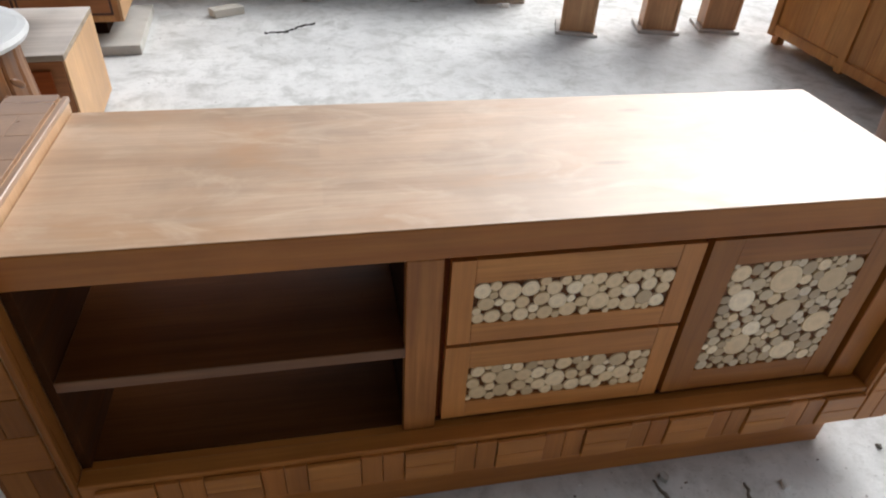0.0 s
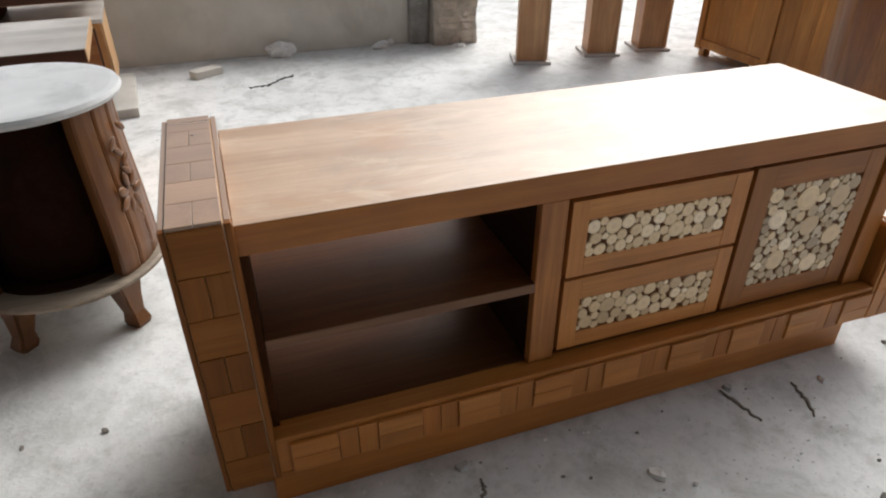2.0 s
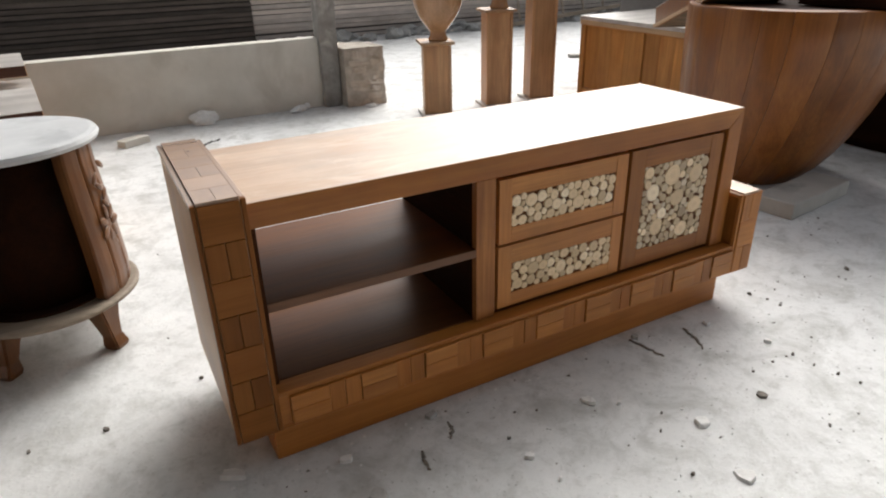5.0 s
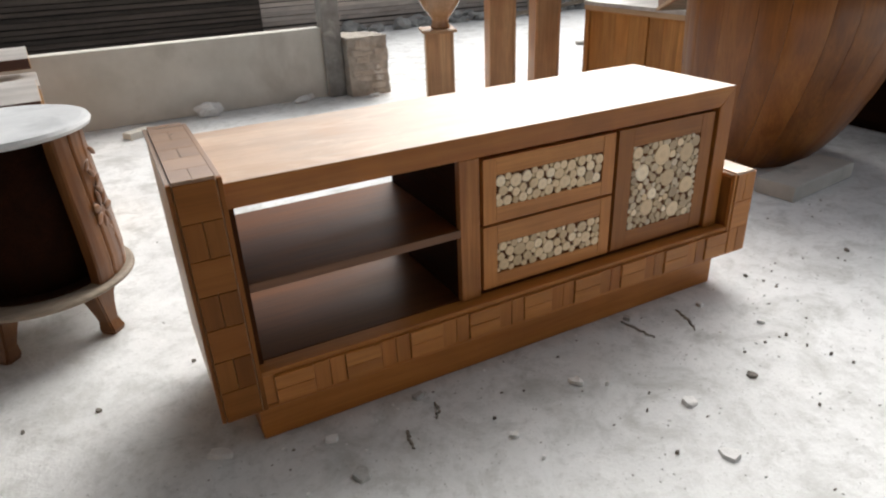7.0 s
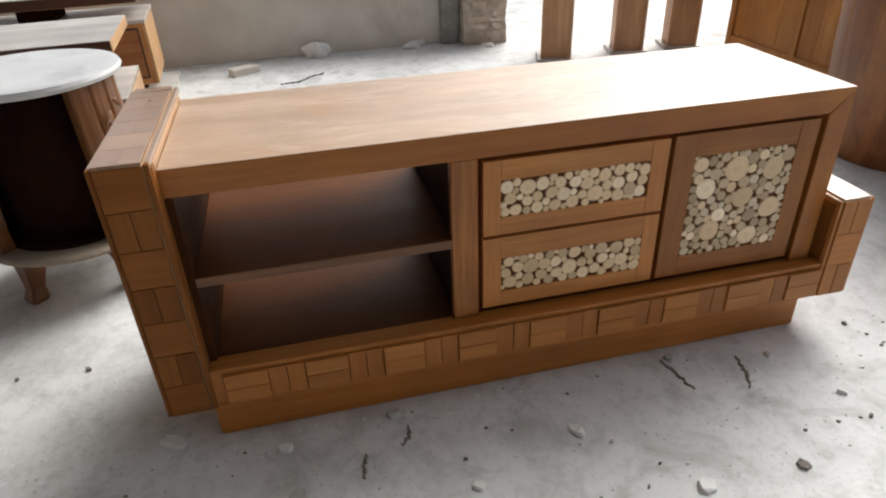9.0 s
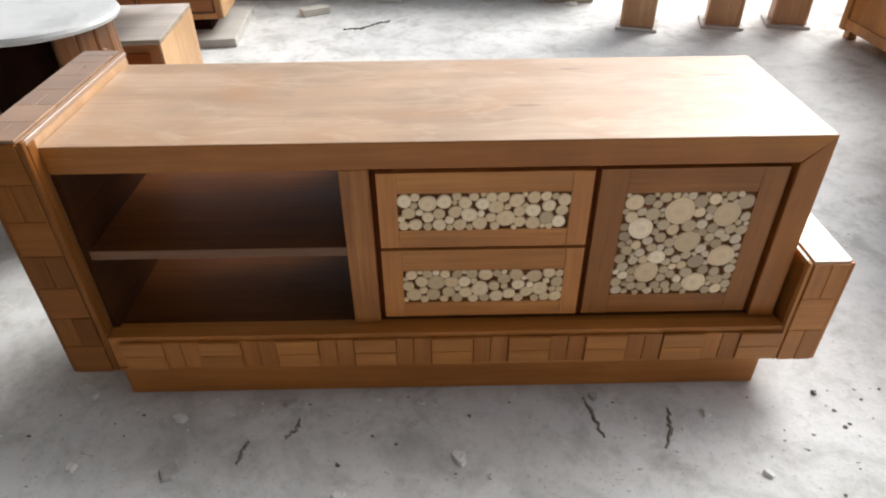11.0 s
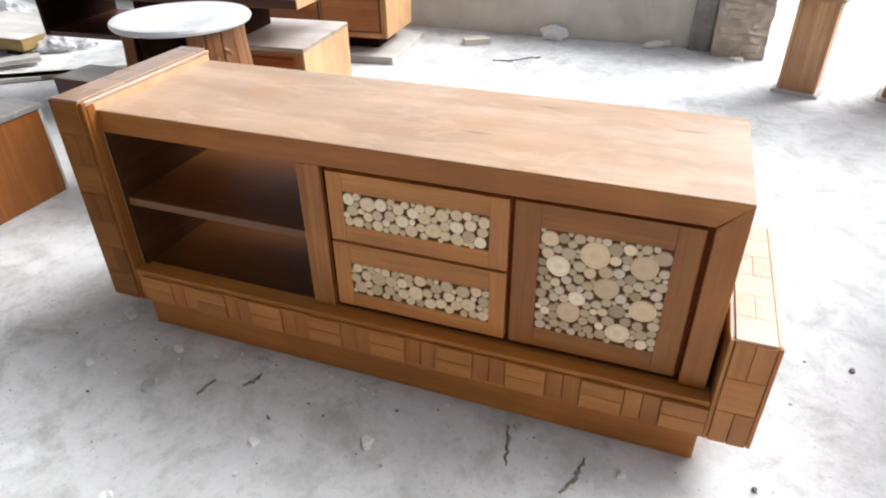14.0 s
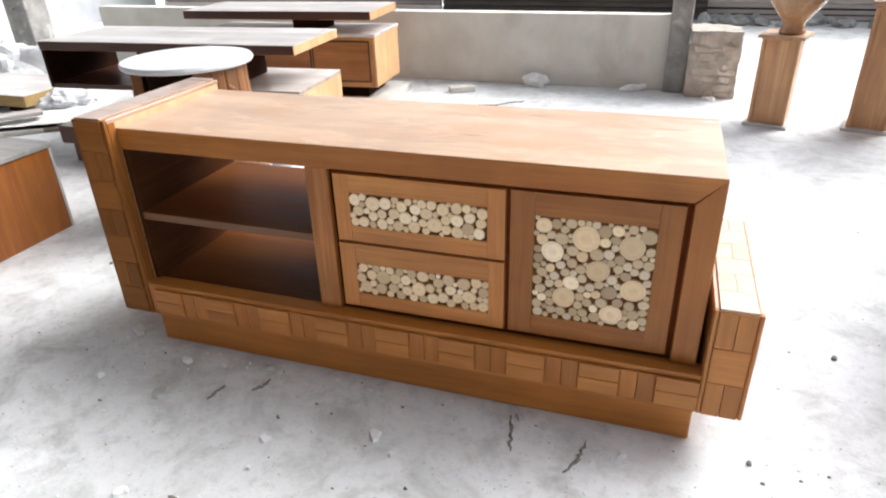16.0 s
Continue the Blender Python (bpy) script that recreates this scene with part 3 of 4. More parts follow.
slices(front, 0.784, 1.086, 0.329, 0.628, fy, big, [(0.917, 0.578, 0.034), (1.030, 0.566, 0.031), (0.833, 0.530, 0.028), (0.952, 0.490, 0.029), (1.044, 0.446, 0.030), (0.869, 0.397, 0.029), (0.995, 0.363, 0.028), (0.808, 0.602, 0.020), (0.886, 0.445, 0.020), (1.067, 0.600, 0.019), (0.985, 0.430, 0.019)], 13, True)

# ---- yard side: post, pier, fence ----
gp = thing("concrete_post", "dark grey concrete post at the end of the low wall", "post", (1.15, 5.0, 0))
bm = box(1.058, 1.215, 4.885, 5.05, 0, 2.6, 0.012, seg=2)
part("post_shaft", bm, post_grey, gp)

pier = thing("brick_pier", "broken stub of pale mortared brick pier on the floor", "pier", (1.4, 4.95, 0))


def pier_bricks():
    rnd = random.Random(8)
    bm = bmesh.new()
    bmesh.ops.create_cube(bm, size=1)
    bmesh.ops.subdivide_edges(bm, edges=bm.edges[:], cuts=16, use_grid_fill=True)
    for v in bm.verts:
        v.co = Vector((1.222 + (v.co.x + 0.5) * 0.36, 4.770 + (v.co.y + 0.5) * 0.37, (v.co.z + 0.5) * 0.497))
        k = noise.noise(v.co * 8) * 0.03 + noise.noise(v.co * 26) * 0.011
        v.co += Vector((v.co.x - 1.402, v.co.y - 4.955, 0.12 if v.co.z > 0.4 else 0)) * k * 4
    part("mortar_mass", bm, mortar_mat, pier, "crumbling grey-brown mortar core")
    z = 0.0
    for row in range(8):
        h = 0.056 + rnd.uniform(-0.014, 0.016)
        cols = ((1.265, 1.40), (1.41, 1.565)) if row % 2 else ((1.265, 1.46), (1.47, 1.565))
        for a, b in cols:
            for ya, yb in ((4.762, 4.875), (4.885, 5.0), (5.01, 5.14)):
                j = [rnd.uniform(-0.03, 0.018) for _ in range(4)]
                bm = box(a + j[0], b + j[1], ya - j[2] * 0.5, yb + j[3] * 0.5, z + 0.002, z + h - 0.001, 0.014, seg=2)
                o = Vector((rnd.random() * 30, 0, 0))
                for v in bm.verts:
                    v.co += noise.noise_vector(v.co * 14 + o) * 0.022
                    v.co.z = max(0.0, v.co.z)
                part("brick", bm, brick_mat, pier)
        z += h + 0.004


pier_bricks()

def boards(name, label, x0, x1, y, rows, mat, seed):
    e = thing(name, label, "fence", ((x0 + x1) / 2, y, 0))
    rnd = random.Random(seed)
    for k in range(rows):
        z = 0.02 + k * 0.066
        j = rnd.uniform(-0.012, 0.012)
        bm = box(x0, x1, y + j, y + 0.022 + j, z, z + 0.06 + rnd.uniform(-0.012, 0.004), 0.002)
        bmesh.ops.rotate(bm, verts=bm.verts[:], cent=((x0 + x1) / 2, y, z), matrix=Matrix.Rotation(radians(rnd.uniform(-0.08, 0.08)), 3, "Y"))
        part("fence_board", bm, mat, e)
    part("fence_backing", box(x0, x1, y + 0.05, y + 0.07, 0, rows * 0.066 + 0.05, 0), fence_wood, e)
    return e


boards("board_cladding", "weathered horizontal boards on the shed wall, shade put into their dark brown", -2.2, 1.497, 9.05, 39, shaded_board, 21)
boards("board_fence", "grey weathered horizontal board fence along the yard", -7.3, -2.25, 9.1, 26, grey_board, 23)
boards("board_fence", "grey weathered horizontal board fence along the yard", 1.5, 14.0, 9.1, 26, grey_board, 22)

bm = bmesh.new()
rnd = random.Random(5)
for k in range(170):
    s = rnd.uniform(0.04, 0.115)
    r = rock((s * rnd.uniform(0.9, 1.6), s, s * rnd.uniform(0.5, 0.9)), k, 0.4)
    x = rnd.uniform(1.4, 11.0)
    bmesh.ops.transform(r, matrix=pose(x, 8.78 + rnd.uniform(-0.16, 0.22), -0.01, 0, 0, rnd.uniform(0, 360)), verts=r.verts[:])
    me = bpy.data.meshes.new("tmp")
    r.to_mesh(me)
    r.free()
    bm.from_mesh(me)
    bpy.data.meshes.remove(me)
tagged(part("rubble", bm, rubble_mat, None, "grey rubble stones heaped along the fence foot", kind="stuff"), category="rubble")

lad = thing("ladder", "pale wooden ladder lying on edge against the fence foot", "ladder", (6.9, 8.6, 0))
low, high = Vector((5.45, 8.56, 0.045)), Vector((8.6, 8.72, 0.235))
run = (high - low).normalized()
for k, dz in enumerate((0.0, 0.40)):
    bm = box(0, (high - low).length, -0.02, 0.02, -0.03, 0.03, 0.004)
    bmesh.ops.transform(bm, matrix=Matrix.Translation(low + ZV * dz + YV * dz * 0.3) @ run.to_track_quat("X", "Z").to_matrix().to_4x4(), verts=bm.verts[:])
    part("ladder_rail", bm, old_plank, lad)
for k in range(6):
    bm = box(-0.016, 0.016, -0.012, 0.012, 0.031, 0.369, 0.003)
    bmesh.ops.transform(bm, matrix=Matrix.Translation(low + run * (0.28 + 0.46 * k)) @ Matrix.Rotation(radians(-16.7), 4, "X"), verts=bm.verts[:])
    part("ladder_rung", bm, old_plank, lad)

# ---- pedestals ----
column_z = wood("column_teak_z", (0.50, 0.250, 0.110), (0.68, 0.400, 0.200), 2, 0.4, spread=0.2)


def pedestal(x, y, turn, height, label, vase):
    e = thing("display_pedestal", label, "pedestal", group="teak display pedestals", local=True)
    part("base_plate", box(-0.139, 0.139, -0.139, 0.139, 0, 0.022, 0.003), dust_sheen_x, e, "pale square base plate")
    part("column", box(-0.1, 0.1, -0.1, 0.1, 0.022, height - 0.03, 0.004, seg=2), column_z, e)
    for sx in (-1, 1):
        part("corner_lath", box(sx * 0.101 - 0.012, sx * 0.101 + 0.012, -0.112, -0.1005, 0.024, height - 0.032, 0.002), column_z, e)
    part("cap_moulding", box(-0.115, 0.115, -0.115, 0.115, height - 0.03, height - 0.02, 0.002), column_z, e)
    part("cap_plate", box(-0.137, 0.137, -0.137, 0.137, height - 0.02, height, 0.003), pale_z, e, "pale square cap plate")
    e.matrix_basis = pose(x, y, 0, 0, 0, turn)
    if vase:
        v = thing("wooden_vase", "turned glossy wooden vase on its pedestal", "vase", local=True)
        prof = [(0.074, 0), (0.080, 0.012), (0.070, 0.03), (0.064, 0.055), (0.070, 0.075), (0.100, 0.11), (0.152, 0.18), (0.185, 0.25), (0.203, 0.32), (0.212, 0.37), (0.202, 0.376), (0.185, 0.362)]
        part("vase_body", lathe(prof, 40), vase_z, v, smooth=True)
        v.matrix_basis = pose(x + 0.03, y, height)
    return e


pedestal(1.772, 4.155, -19, 0.590, "short square teak display pedestal carrying a wooden vase", True)
pedestal(2.36, 4.165, -15, 0.795, "middle square teak display pedestal carrying a wooden vase", True)
pedestal(2.815, 4.165, -15, 1.02, "tall square teak display pedestal carrying a wooden vase", True)

# ---- panelled cabinet, tub and slab ----
cab_z = wood("cabinet_teak_z", (0.47, 0.180, 0.036), (0.66, 0.315, 0.085), 2, 0.4, spread=0.3)
cab_edge = wood("pale_cabinet_edge", (0.56, 0.36, 0.20), (0.72, 0.50, 0.31), 1, 0.45)
cab = thing("panelled_cabinet", "long low teak cabinet with framed plank sides and dusty top", "cabinet", (3.5, 3.1, 0))
cx, cy0, cy1 = 3.02, 2.62, 3.86
part("cabinet_top", box(cx - 0.012, 3.95, cy0 - 0.01, cy1 + 0.012, 0.690, 0.720, 0.003), dust_sheen_x, cab, "dust-covered pale cabinet top, its lit whiteness put into the colour")
part("cabinet_body", box(cx + 0.03, 3.93, cy0, cy1, 0.085, 0.690, 0.002), cab_z, cab)
part("top_moulding", box(cx - 0.006, cx + 0.012, cy0 - 0.006, cy1 + 0.008, 0.652, 0.6895, 0.003), cab_edge, cab, "pale moulding under the cabinet top")
for ya, yb, wid in ((cy0 + 0.062, 3.128, 3), (3.192, cy1 - 0.062, 4)):
    for q in range(wid):
        w = (yb - ya) / wid
        part("side_panel", box(cx + 0.014, cx + 0.0295, ya + q * w + 0.0008, ya + (q + 1) * w - 0.0008, 0.136, 0.641, 0.001), cab_z, cab)
for ya, yb in ((cy0, cy0 + 0.06), (3.13, 3.19), (cy1 - 0.06, cy1)):
    part("side_stile", box(cx + 0.0005, cx + 0.0295, ya, yb, 0.06, 0.6515, 0.002), cab_z, cab)
for za, zb in ((0.075, 0.135), (0.642, 0.690)):
    for ya, yb in ((cy0 + 0.0605, 3.1295), (3.1905, cy1 - 0.0605)):
        part("side_rail", box(cx + 0.001, cx + 0.0295, ya, yb, za, min(zb, 0.6515), 0.002), cab_z, cab)
for xa, ya in ((cx + 0.012, cy1 - 0.07), (3.86, cy1 - 0.07), (cx + 0.012, cy0), (3.86, cy0)):
    part("cabinet_foot", box(xa + 0.03, xa + 0.09, ya, ya + 0.06, 0, 0.0845, 0.003), cab_z, cab)
BX, BY = 2.785, 1.765
tub = thing("wooden_tub", "large leaning polished teak tub of upright staves", "tub", (BX, BY, 0))
TUB = ((0.360, 0.0), (0.372, 0.02), (0.405, 0.08), (0.442, 0.17), (0.477, 0.28), (0.513, 0.42), (0.545, 0.57), (0.569, 0.72), (0.580, 0.84), (0.582, 0.955), (0.575, 0.968), (0.54, 0.969))
LEAN = Vector((-0.46, 0.87, 0.0))


def staves(count):
    """Bent staves side by side round a leaning axis, each a wedge of the tub's wall."""
    rnd = random.Random(9)
    cuts = [2 * math.pi * (k + rnd.uniform(-0.22, 0.22)) / count for k in range(count)]
    cuts.append(cuts[0] + 2 * math.pi)
    for a0, a1 in zip(cuts, cuts[1:]):
        bm = bmesh.new()
        prev = None
        for k, (r, z) in enumerate(TUB):
            c = Vector((BX, BY, z)) + LEAN * (0.8 * (0.582 - r) if k < 10 else 0.0)
            ring = []
            for q in range(7):
                a = a0 + 0.0016 + (a1 - a0 - 0.0032) * q / 6
                e = 0.0022 if q in (0, 6) else 0.0
                ring.append(bm.verts.new(c + Vector(((r - e) * math.cos(a), (r - e) * math.sin(a), 0))))
            for a in (a1, a0):
                ring.append(bm.verts.new(c + Vector((r * 0.88 * math.cos(a), r * 0.88 * math.sin(a), 0))))
            if prev:
                for q in range(9):
                    bm.faces.new((prev[q], prev[(q + 1) % 9], ring[(q + 1) % 9], ring[q]))
            else:
                bm.faces.new(ring[::-1])
            prev = ring
        bm.faces.new(prev)
        bmesh.ops.recalc_face_normals(bm, faces=bm.faces[:])
        st = part("stave", bm, bowl_z, tub)
        for f in st.data.polygons:
            f.use_smooth = True
        st.data.set_sharp_from_angle(angle=radians(35))


staves(22)
foot = Vector((BX, BY, 0)) + LEAN * 0.178
part("tub_bottom", lathe([(0.30, 0.004), (0.305, 0.03)], 48, centre=(foot.x, foot.y)), shade_black_wood, tub)
# lid added so that the tub's inside stays dark and hidden
part("tub_lid", lathe([(0.508, 0.93), (0.508, 0.965)], 48, centre=(BX, BY)), shade_black_wood, tub, "dark lid added to hide the tub's inside")

# added board that blackens the corner and casts shade on the staves
dark_top = thing("dark_shade_board", "dark board added to darken and shade the tub's upper right", "board", (3.1, 1.4, 0.972))
part("board_body", box(2.60, 3.60, 0.98, 1.66, 0.9725, 1.03, 0.006, seg=2), shade_black_wood, dark_top)

# a shallow crate laid from the cabinet top over the tub's rim
crate = thing("wooden_crate", "shallow teak crate lying aslant on cabinet and tub", "crate", (2.85, 2.87, 0.722))
low, high = Vector((2.85, 2.87, 0.726)), Vector((2.258, 1.934, 1.004))
along = (high - low).normalized()
away = (Vector((1, -0.62, 0)) - along * along.dot(Vector((1, -0.62, 0)))).normalized()
rise = away.cross(along)
if rise.z < 0:
    rise = -rise
lay = Matrix.Translation(low) @ Matrix((along, away, rise)).transposed().to_4x4()
for name, size in (("crate_side", (0, 1.1, 0, 0.018, 0.0, 0.13)), ("crate_side", (0, 1.1, 0.402, 0.42, 0.0, 0.13)), ("crate_end", (0, 0.018, 0.019, 0.401, 0.0, 0.13)),
                   ("crate_end", (1.082, 1.1, 0.019, 0.401, 0.0, 0.13)), ("crate_bottom", (0.019, 1.081, 0.019, 0.401, 0.006, 0.016))):
    bm = box(*size, 0.002)
    bmesh.ops.transform(bm, matrix=lay, verts=bm.verts[:])
    part(name, bm, bowl_z if name == "crate_side" else old_plank, crate)
bm = box(-0.004, 1.104, -0.012, -0.0005, -0.001, 0.022, 0.002)
bmesh.ops.transform(bm, matrix=lay, verts=bm.verts[:])
part("bottom_lath", bm, cab_edge, crate, "pale lath along the lower edge")
bm = box(0, 1.1, 0, 0.42, 0.1305, 0.136, 0.001)
bmesh.ops.transform(bm, matrix=lay, verts=bm.verts[:])
part("lid_board", bm, dust_sheen_x, crate, "dusty pale board covering the crate")

# made-up box, put where the space behind the tub is merely dark
dk = thing("dark_filler_box", "dark box added to fill the dark area behind the wooden tub", "sideboard", (4.0, 2.2, 0))
part("sideboard_body", box(3.66, 4.3, 1.15, 3.3, 0.06, 1.15, 0.004), shade_black_wood, dk)
part("sideboard_top", box(3.63, 4.33, 1.12, 3.33, 1.15, 1.18, 0.004), shade_black_wood, dk)
part("sideboard_plinth", box(3.70, 4.27, 1.2, 3.25, 0.0, 0.06, 0.002), shade_black_wood, dk)

slab = thing("concrete_slab", "thick grey concrete slab lying on the floor", "slab", (2.5, 1.33, 0))
bm = box(-0.29, 0.29, -0.105, 0.105, 0, 0.085, 0.008, seg=2)
bmesh.ops.transform(bm, matrix=pose(2.475, 1.325, 0, 0, 0, 7), verts=bm.verts[:])
part("slab_body", bm, slab_grey, slab)

# ---- round drum table ----
DX, DY = -1.047, 1.879
drum = thing("drum_table", "round carved teak drum table with a pale dusty top", "drum table", (DX, DY, 0))
part("table_top", lathe([(0.27, 0.740), (0.289, 0.743), (0.295, 0.755), (0.289, 0.767), (0.27, 0.770)], 72, centre=(DX, DY)), drum_top_sheen, drum, "pale round dusty top, sky sheen put into its colour", smooth=False)
# the front stays open; the hollow's shade is a near-black core and disc
part("drum_core", lathe([(0.19, 0.2225), (0.19, 0.739)], 48, centre=(DX, DY)), shade_black_wood, drum, smooth=True)
part("inner_base", lathe([(0.234, 0.2150), (0.234, 0.222)], 48, centre=(DX, DY)), shade_black_wood, drum)
for k in range(22):
    if 13.2 < k < 18.8:
        continue
    a0, a1 = 2 * math.pi * k / 22 + 0.006, 2 * math.pi * (k + 1) / 22 - 0.006
    bm = bmesh.new()
    prev = None
    for z, r in ((0.215, 0.280), (0.28, 0.284), (0.4, 0.278), (0.55, 0.266), (0.67, 0.258), (0.739, 0.258)):
        ring = [bm.verts.new((DX + q * math.cos(a), DY + q * math.sin(a), z)) for q, a in ((r - 0.045, a0), (r - 0.004, a0), (r, a0 + 0.03), (r, (a0 + a1) / 2), (r, a1 - 0.03), (r - 0.004, a1), (r - 0.045, a1))]
        if prev:
            for q in range(7):
                bm.faces.new((prev[q], prev[(q + 1) % 7], ring[(q + 1) % 7], ring[q]))
        else:
            bm.faces.new(ring[::-1])
        prev = ring
    bm.faces.new(prev)
    part("stave", bm, drum_z, drum)
part("foot_ring", lathe([(0.23, 0.190), (0.297, 0.190), (0.306, 0.196), (0.306, 0.206), (0.298, 0.212), (0.23, 0.2145)], 72, centre=(DX, DY)), old_plank, drum, "dusty pale moulded ring under the drum", smooth=False)
for k in range(4):
    a = radians(-42 + 90 * k)
    bm = bmesh.new()
    prev = None
    for z, w, off in ((0.0, 0.040, 0.012), (0.015, 0.046, 0.012), (0.05, 0.036, 0.004), (0.11, 0.048, -0.006), (0.189, 0.072, -0.02)):
        c = Vector((DX + (0.225 + off) * math.cos(a), DY + (0.225 + off) * math.sin(a), z))
        ring = [bm.verts.new(c + Vector((w * math.cos(a + radians(45 + 90 * q)), w * math.sin(a + radians(45 + 90 * q)), 0))) for q in range(4)]
        if prev:
            for q in range(4):
                bm.faces.new((prev[q], prev[(q + 1) % 4], ring[(q + 1) % 4], ring[q]))
        else:
            bm.faces.new(ring[::-1])
        prev = ring
    bm.faces.new(prev)
    bmesh.ops.bevel(bm, geom=[e for e in bm.edges if abs(e.verts[0].co.z - e.verts[1].co.z) > 0.005], offset=0.006, segments=2, affect="EDGES")
    part("drum_foot", bm, drum_z, drum)


def carving():
    """Flower and leaves cut in relief on the drum's side."""
    rnd = random.Random(2)
    for ang in (-22, 68, 158):
        a = radians(ang)
        at, up = Vector((DX + 0.274 * math.cos(a), DY + 0.274 * math.sin(a), 0.45)), ZV
        side = Vector((-math.sin(a), math.cos(a), 0))
        out = Vector((math.cos(a), math.sin(a), 0))
        bm = bmesh.new()
        for k in range(17):
            t = 2 * math.pi * k / 7
            if k < 7:
                c, ln, wd = at + (side * math.cos(t) + up * math.sin(t)) * 0.045, 0.030, 0.016
            else:
                s = (k - 7) % 5
                c = at + up * ((-0.07 - 0.033 * s) if k < 12 else (0.07 + 0.033 * s)) + side * (0.03 * math.sin(s * 1.9) + 0.01 * (-1) ** s)
                ln, wd, t = 0.028, 0.011, 1.57 + 0.9 * (-1) ** s
            ax = side * math.cos(t) + up * math.sin(t)
            ay = out.cross(ax)
            tmp = bmesh.new()
            bmesh.ops.create_icosphere(tmp, subdivisions=2, radius=1)
            bmesh.ops.transform(tmp, matrix=Matrix.Translation(c) @ Matrix((ax * ln, ay * wd, out * 0.0055)).transposed().to_4x4(), verts=tmp.verts[:])
            me = bpy.data.meshes.new("tmp")
            tmp.to_mesh(me)
            tmp.free()
            bm.from_mesh(me)
            bpy.data.meshes.remove(me)
        part("carved_flower", bm, drum_z, drum, "carved flower and leaf relief", smooth=True)


carving()


# ---- two more consoles behind ----
def low_console(x, y, turn, label, gap_top, slab_z, boxw):
    e = thing("low_console", label, "tv console", group="stepped consoles behind the drum table", local=True)
    L, D = 1.75, 0.63
    part("console_top", box(-L, 0, 0, D, slab_z - 0.055, slab_z - 0.003, 0.003), tan_z, e)
    part("top_dust", box(-L + 0.001, -0.001, 0.001, D - 0.001, slab_z - 0.003, slab_z, 0.0008), dust_sheen_x, e, "pale skin on the top board, dust and sky sheen put into its colour")
    part("top_edge", box(-L + 0.004, -0.004, -0.0035, -0.0005, slab_z - 0.053, slab_z - 0.003, 0.001), slab_edge, e)
    part("low_box", box(-0.66, -0.01, 0.004, D - 0.004, 0.05, 0.405, 0.003), red_x, e)
    part("low_box_top", box(-0.67, 0.0, 0.0, D, 0.405, 0.427, 0.003), old_plank, e)
    part("box_dust", box(-0.669, -0.001, 0.001, D - 0.001, 0.427, 0.43, 0.0008), dust_sheen_x, e, "pale skin on the lower box, dust and sky sheen put into its colour")
    part("box_end", box(-0.009, 0.0, 0.005, D - 0.005, 0.03, 0.404, 0.002), tan_z, e)
    part("drawer_front", box(-0.62, -0.06, -0.012, 0.003, 0.09, 0.37, 0.003), recess_wood, e)
    part("drawer_panel", box(-0.52, -0.16, -0.018, -0.0125, 0.15, 0.31, 0.003), slab_edge, e, "raised darker panel on the drawer")
    # foot, support and open box ends: shade under the top coloured in
    part("box_foot", box(-0.62, -0.06, 0.05, D - 0.05, 0.0, 0.05, 0.002), shade_black_wood, e)
    part("top_support", box(-0.52, -0.46, 0.14, D - 0.14, 0.43, slab_z - 0.056, 0.002), shade_black_wood, e)
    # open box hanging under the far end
    part("shelf_end", box(-L, -L + 0.03, 0.005, D - 0.005, 0.40, slab_z - 0.056, 0.002), shade_black_wood, e)
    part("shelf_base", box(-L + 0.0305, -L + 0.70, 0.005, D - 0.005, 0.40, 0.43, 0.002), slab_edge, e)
    part("shelf_divider", box(-L + 0.701, -L + 0.73, 0.005, D - 0.005, 0.40, slab_z - 0.056, 0.002), shade_black_wood, e)
    part("shelf_leg", box(-L + 0.62, -L + 0.70, 0.06, 0.14, 0.0, 0.40, 0.003), red_z, e)
    part("shelf_leg", box(-L + 0.62, -L + 0.70, D - 0.14, D - 0.06, 0.0, 0.40, 0.003), red_z, e)
    e.matrix_basis = pose(x, y, 0, 0, 0, turn)
    return e


low_console(-0.945, 2.645, 4.2, "stepped teak console with raised top and lower box", 0, 0.690, 0.6)

hc = thing("high_console", "teak console with a drawer box under an offset top board", "tv console", local=True, group="stepped consoles behind the drum table")
part("base_board", box(-1.7, 0.03, -0.12, 0.66, 0.0, 0.055, 0.004), slab_grey, hc, "dusty base board on the floor")
# foot block and top support near black, with their shade in the colour
part("foot_block", box(-1.5, -0.16, 0.1, 0.5, 0.055, 0.15, 0.002), shade_black_wood, hc)
part("drawer_box", box(-1.55, -0.06, 0.0, 0.56, 0.15, 0.525, 0.003), red_z, hc)
part("box_end", box(-0.0595, -0.045, 0.001, 0.559, 0.151, 0.524, 0.002), tan_z, hc)
part("box_lid", box(-1.56, -0.04, -0.006, 0.566, 0.525, 0.548, 0.003), dust_sheen_x, hc, "dusty pale lid of the drawer box, sky sheen put into its colour")
for x0 in (-1.05, -0.565):
    part("drawer_reveal", box(x0, x0 + 0.475, -0.003, -0.0005, 0.190, 0.500, 0.0005), slab_edge, hc, "dark gap round the drawer")
    part("drawer_front", box(x0 + 0.012, x0 + 0.463, -0.012, -0.0035, 0.202, 0.488, 0.003), red_x, hc)
    part("drawer_rail", box(x0, x0 + 0.475, -0.006, -0.0005, 0.155, 0.186, 0.002), red_z, hc)
part("top_support", box(-0.75, -0.55, 0.1, 0.45, 0.548, 0.650, 0.002), shade_black_wood, hc)
part("top_board", box(-1.62, -0.055, -0.03, 0.58, 0.650, 0.709, 0.003), tan_z, hc)
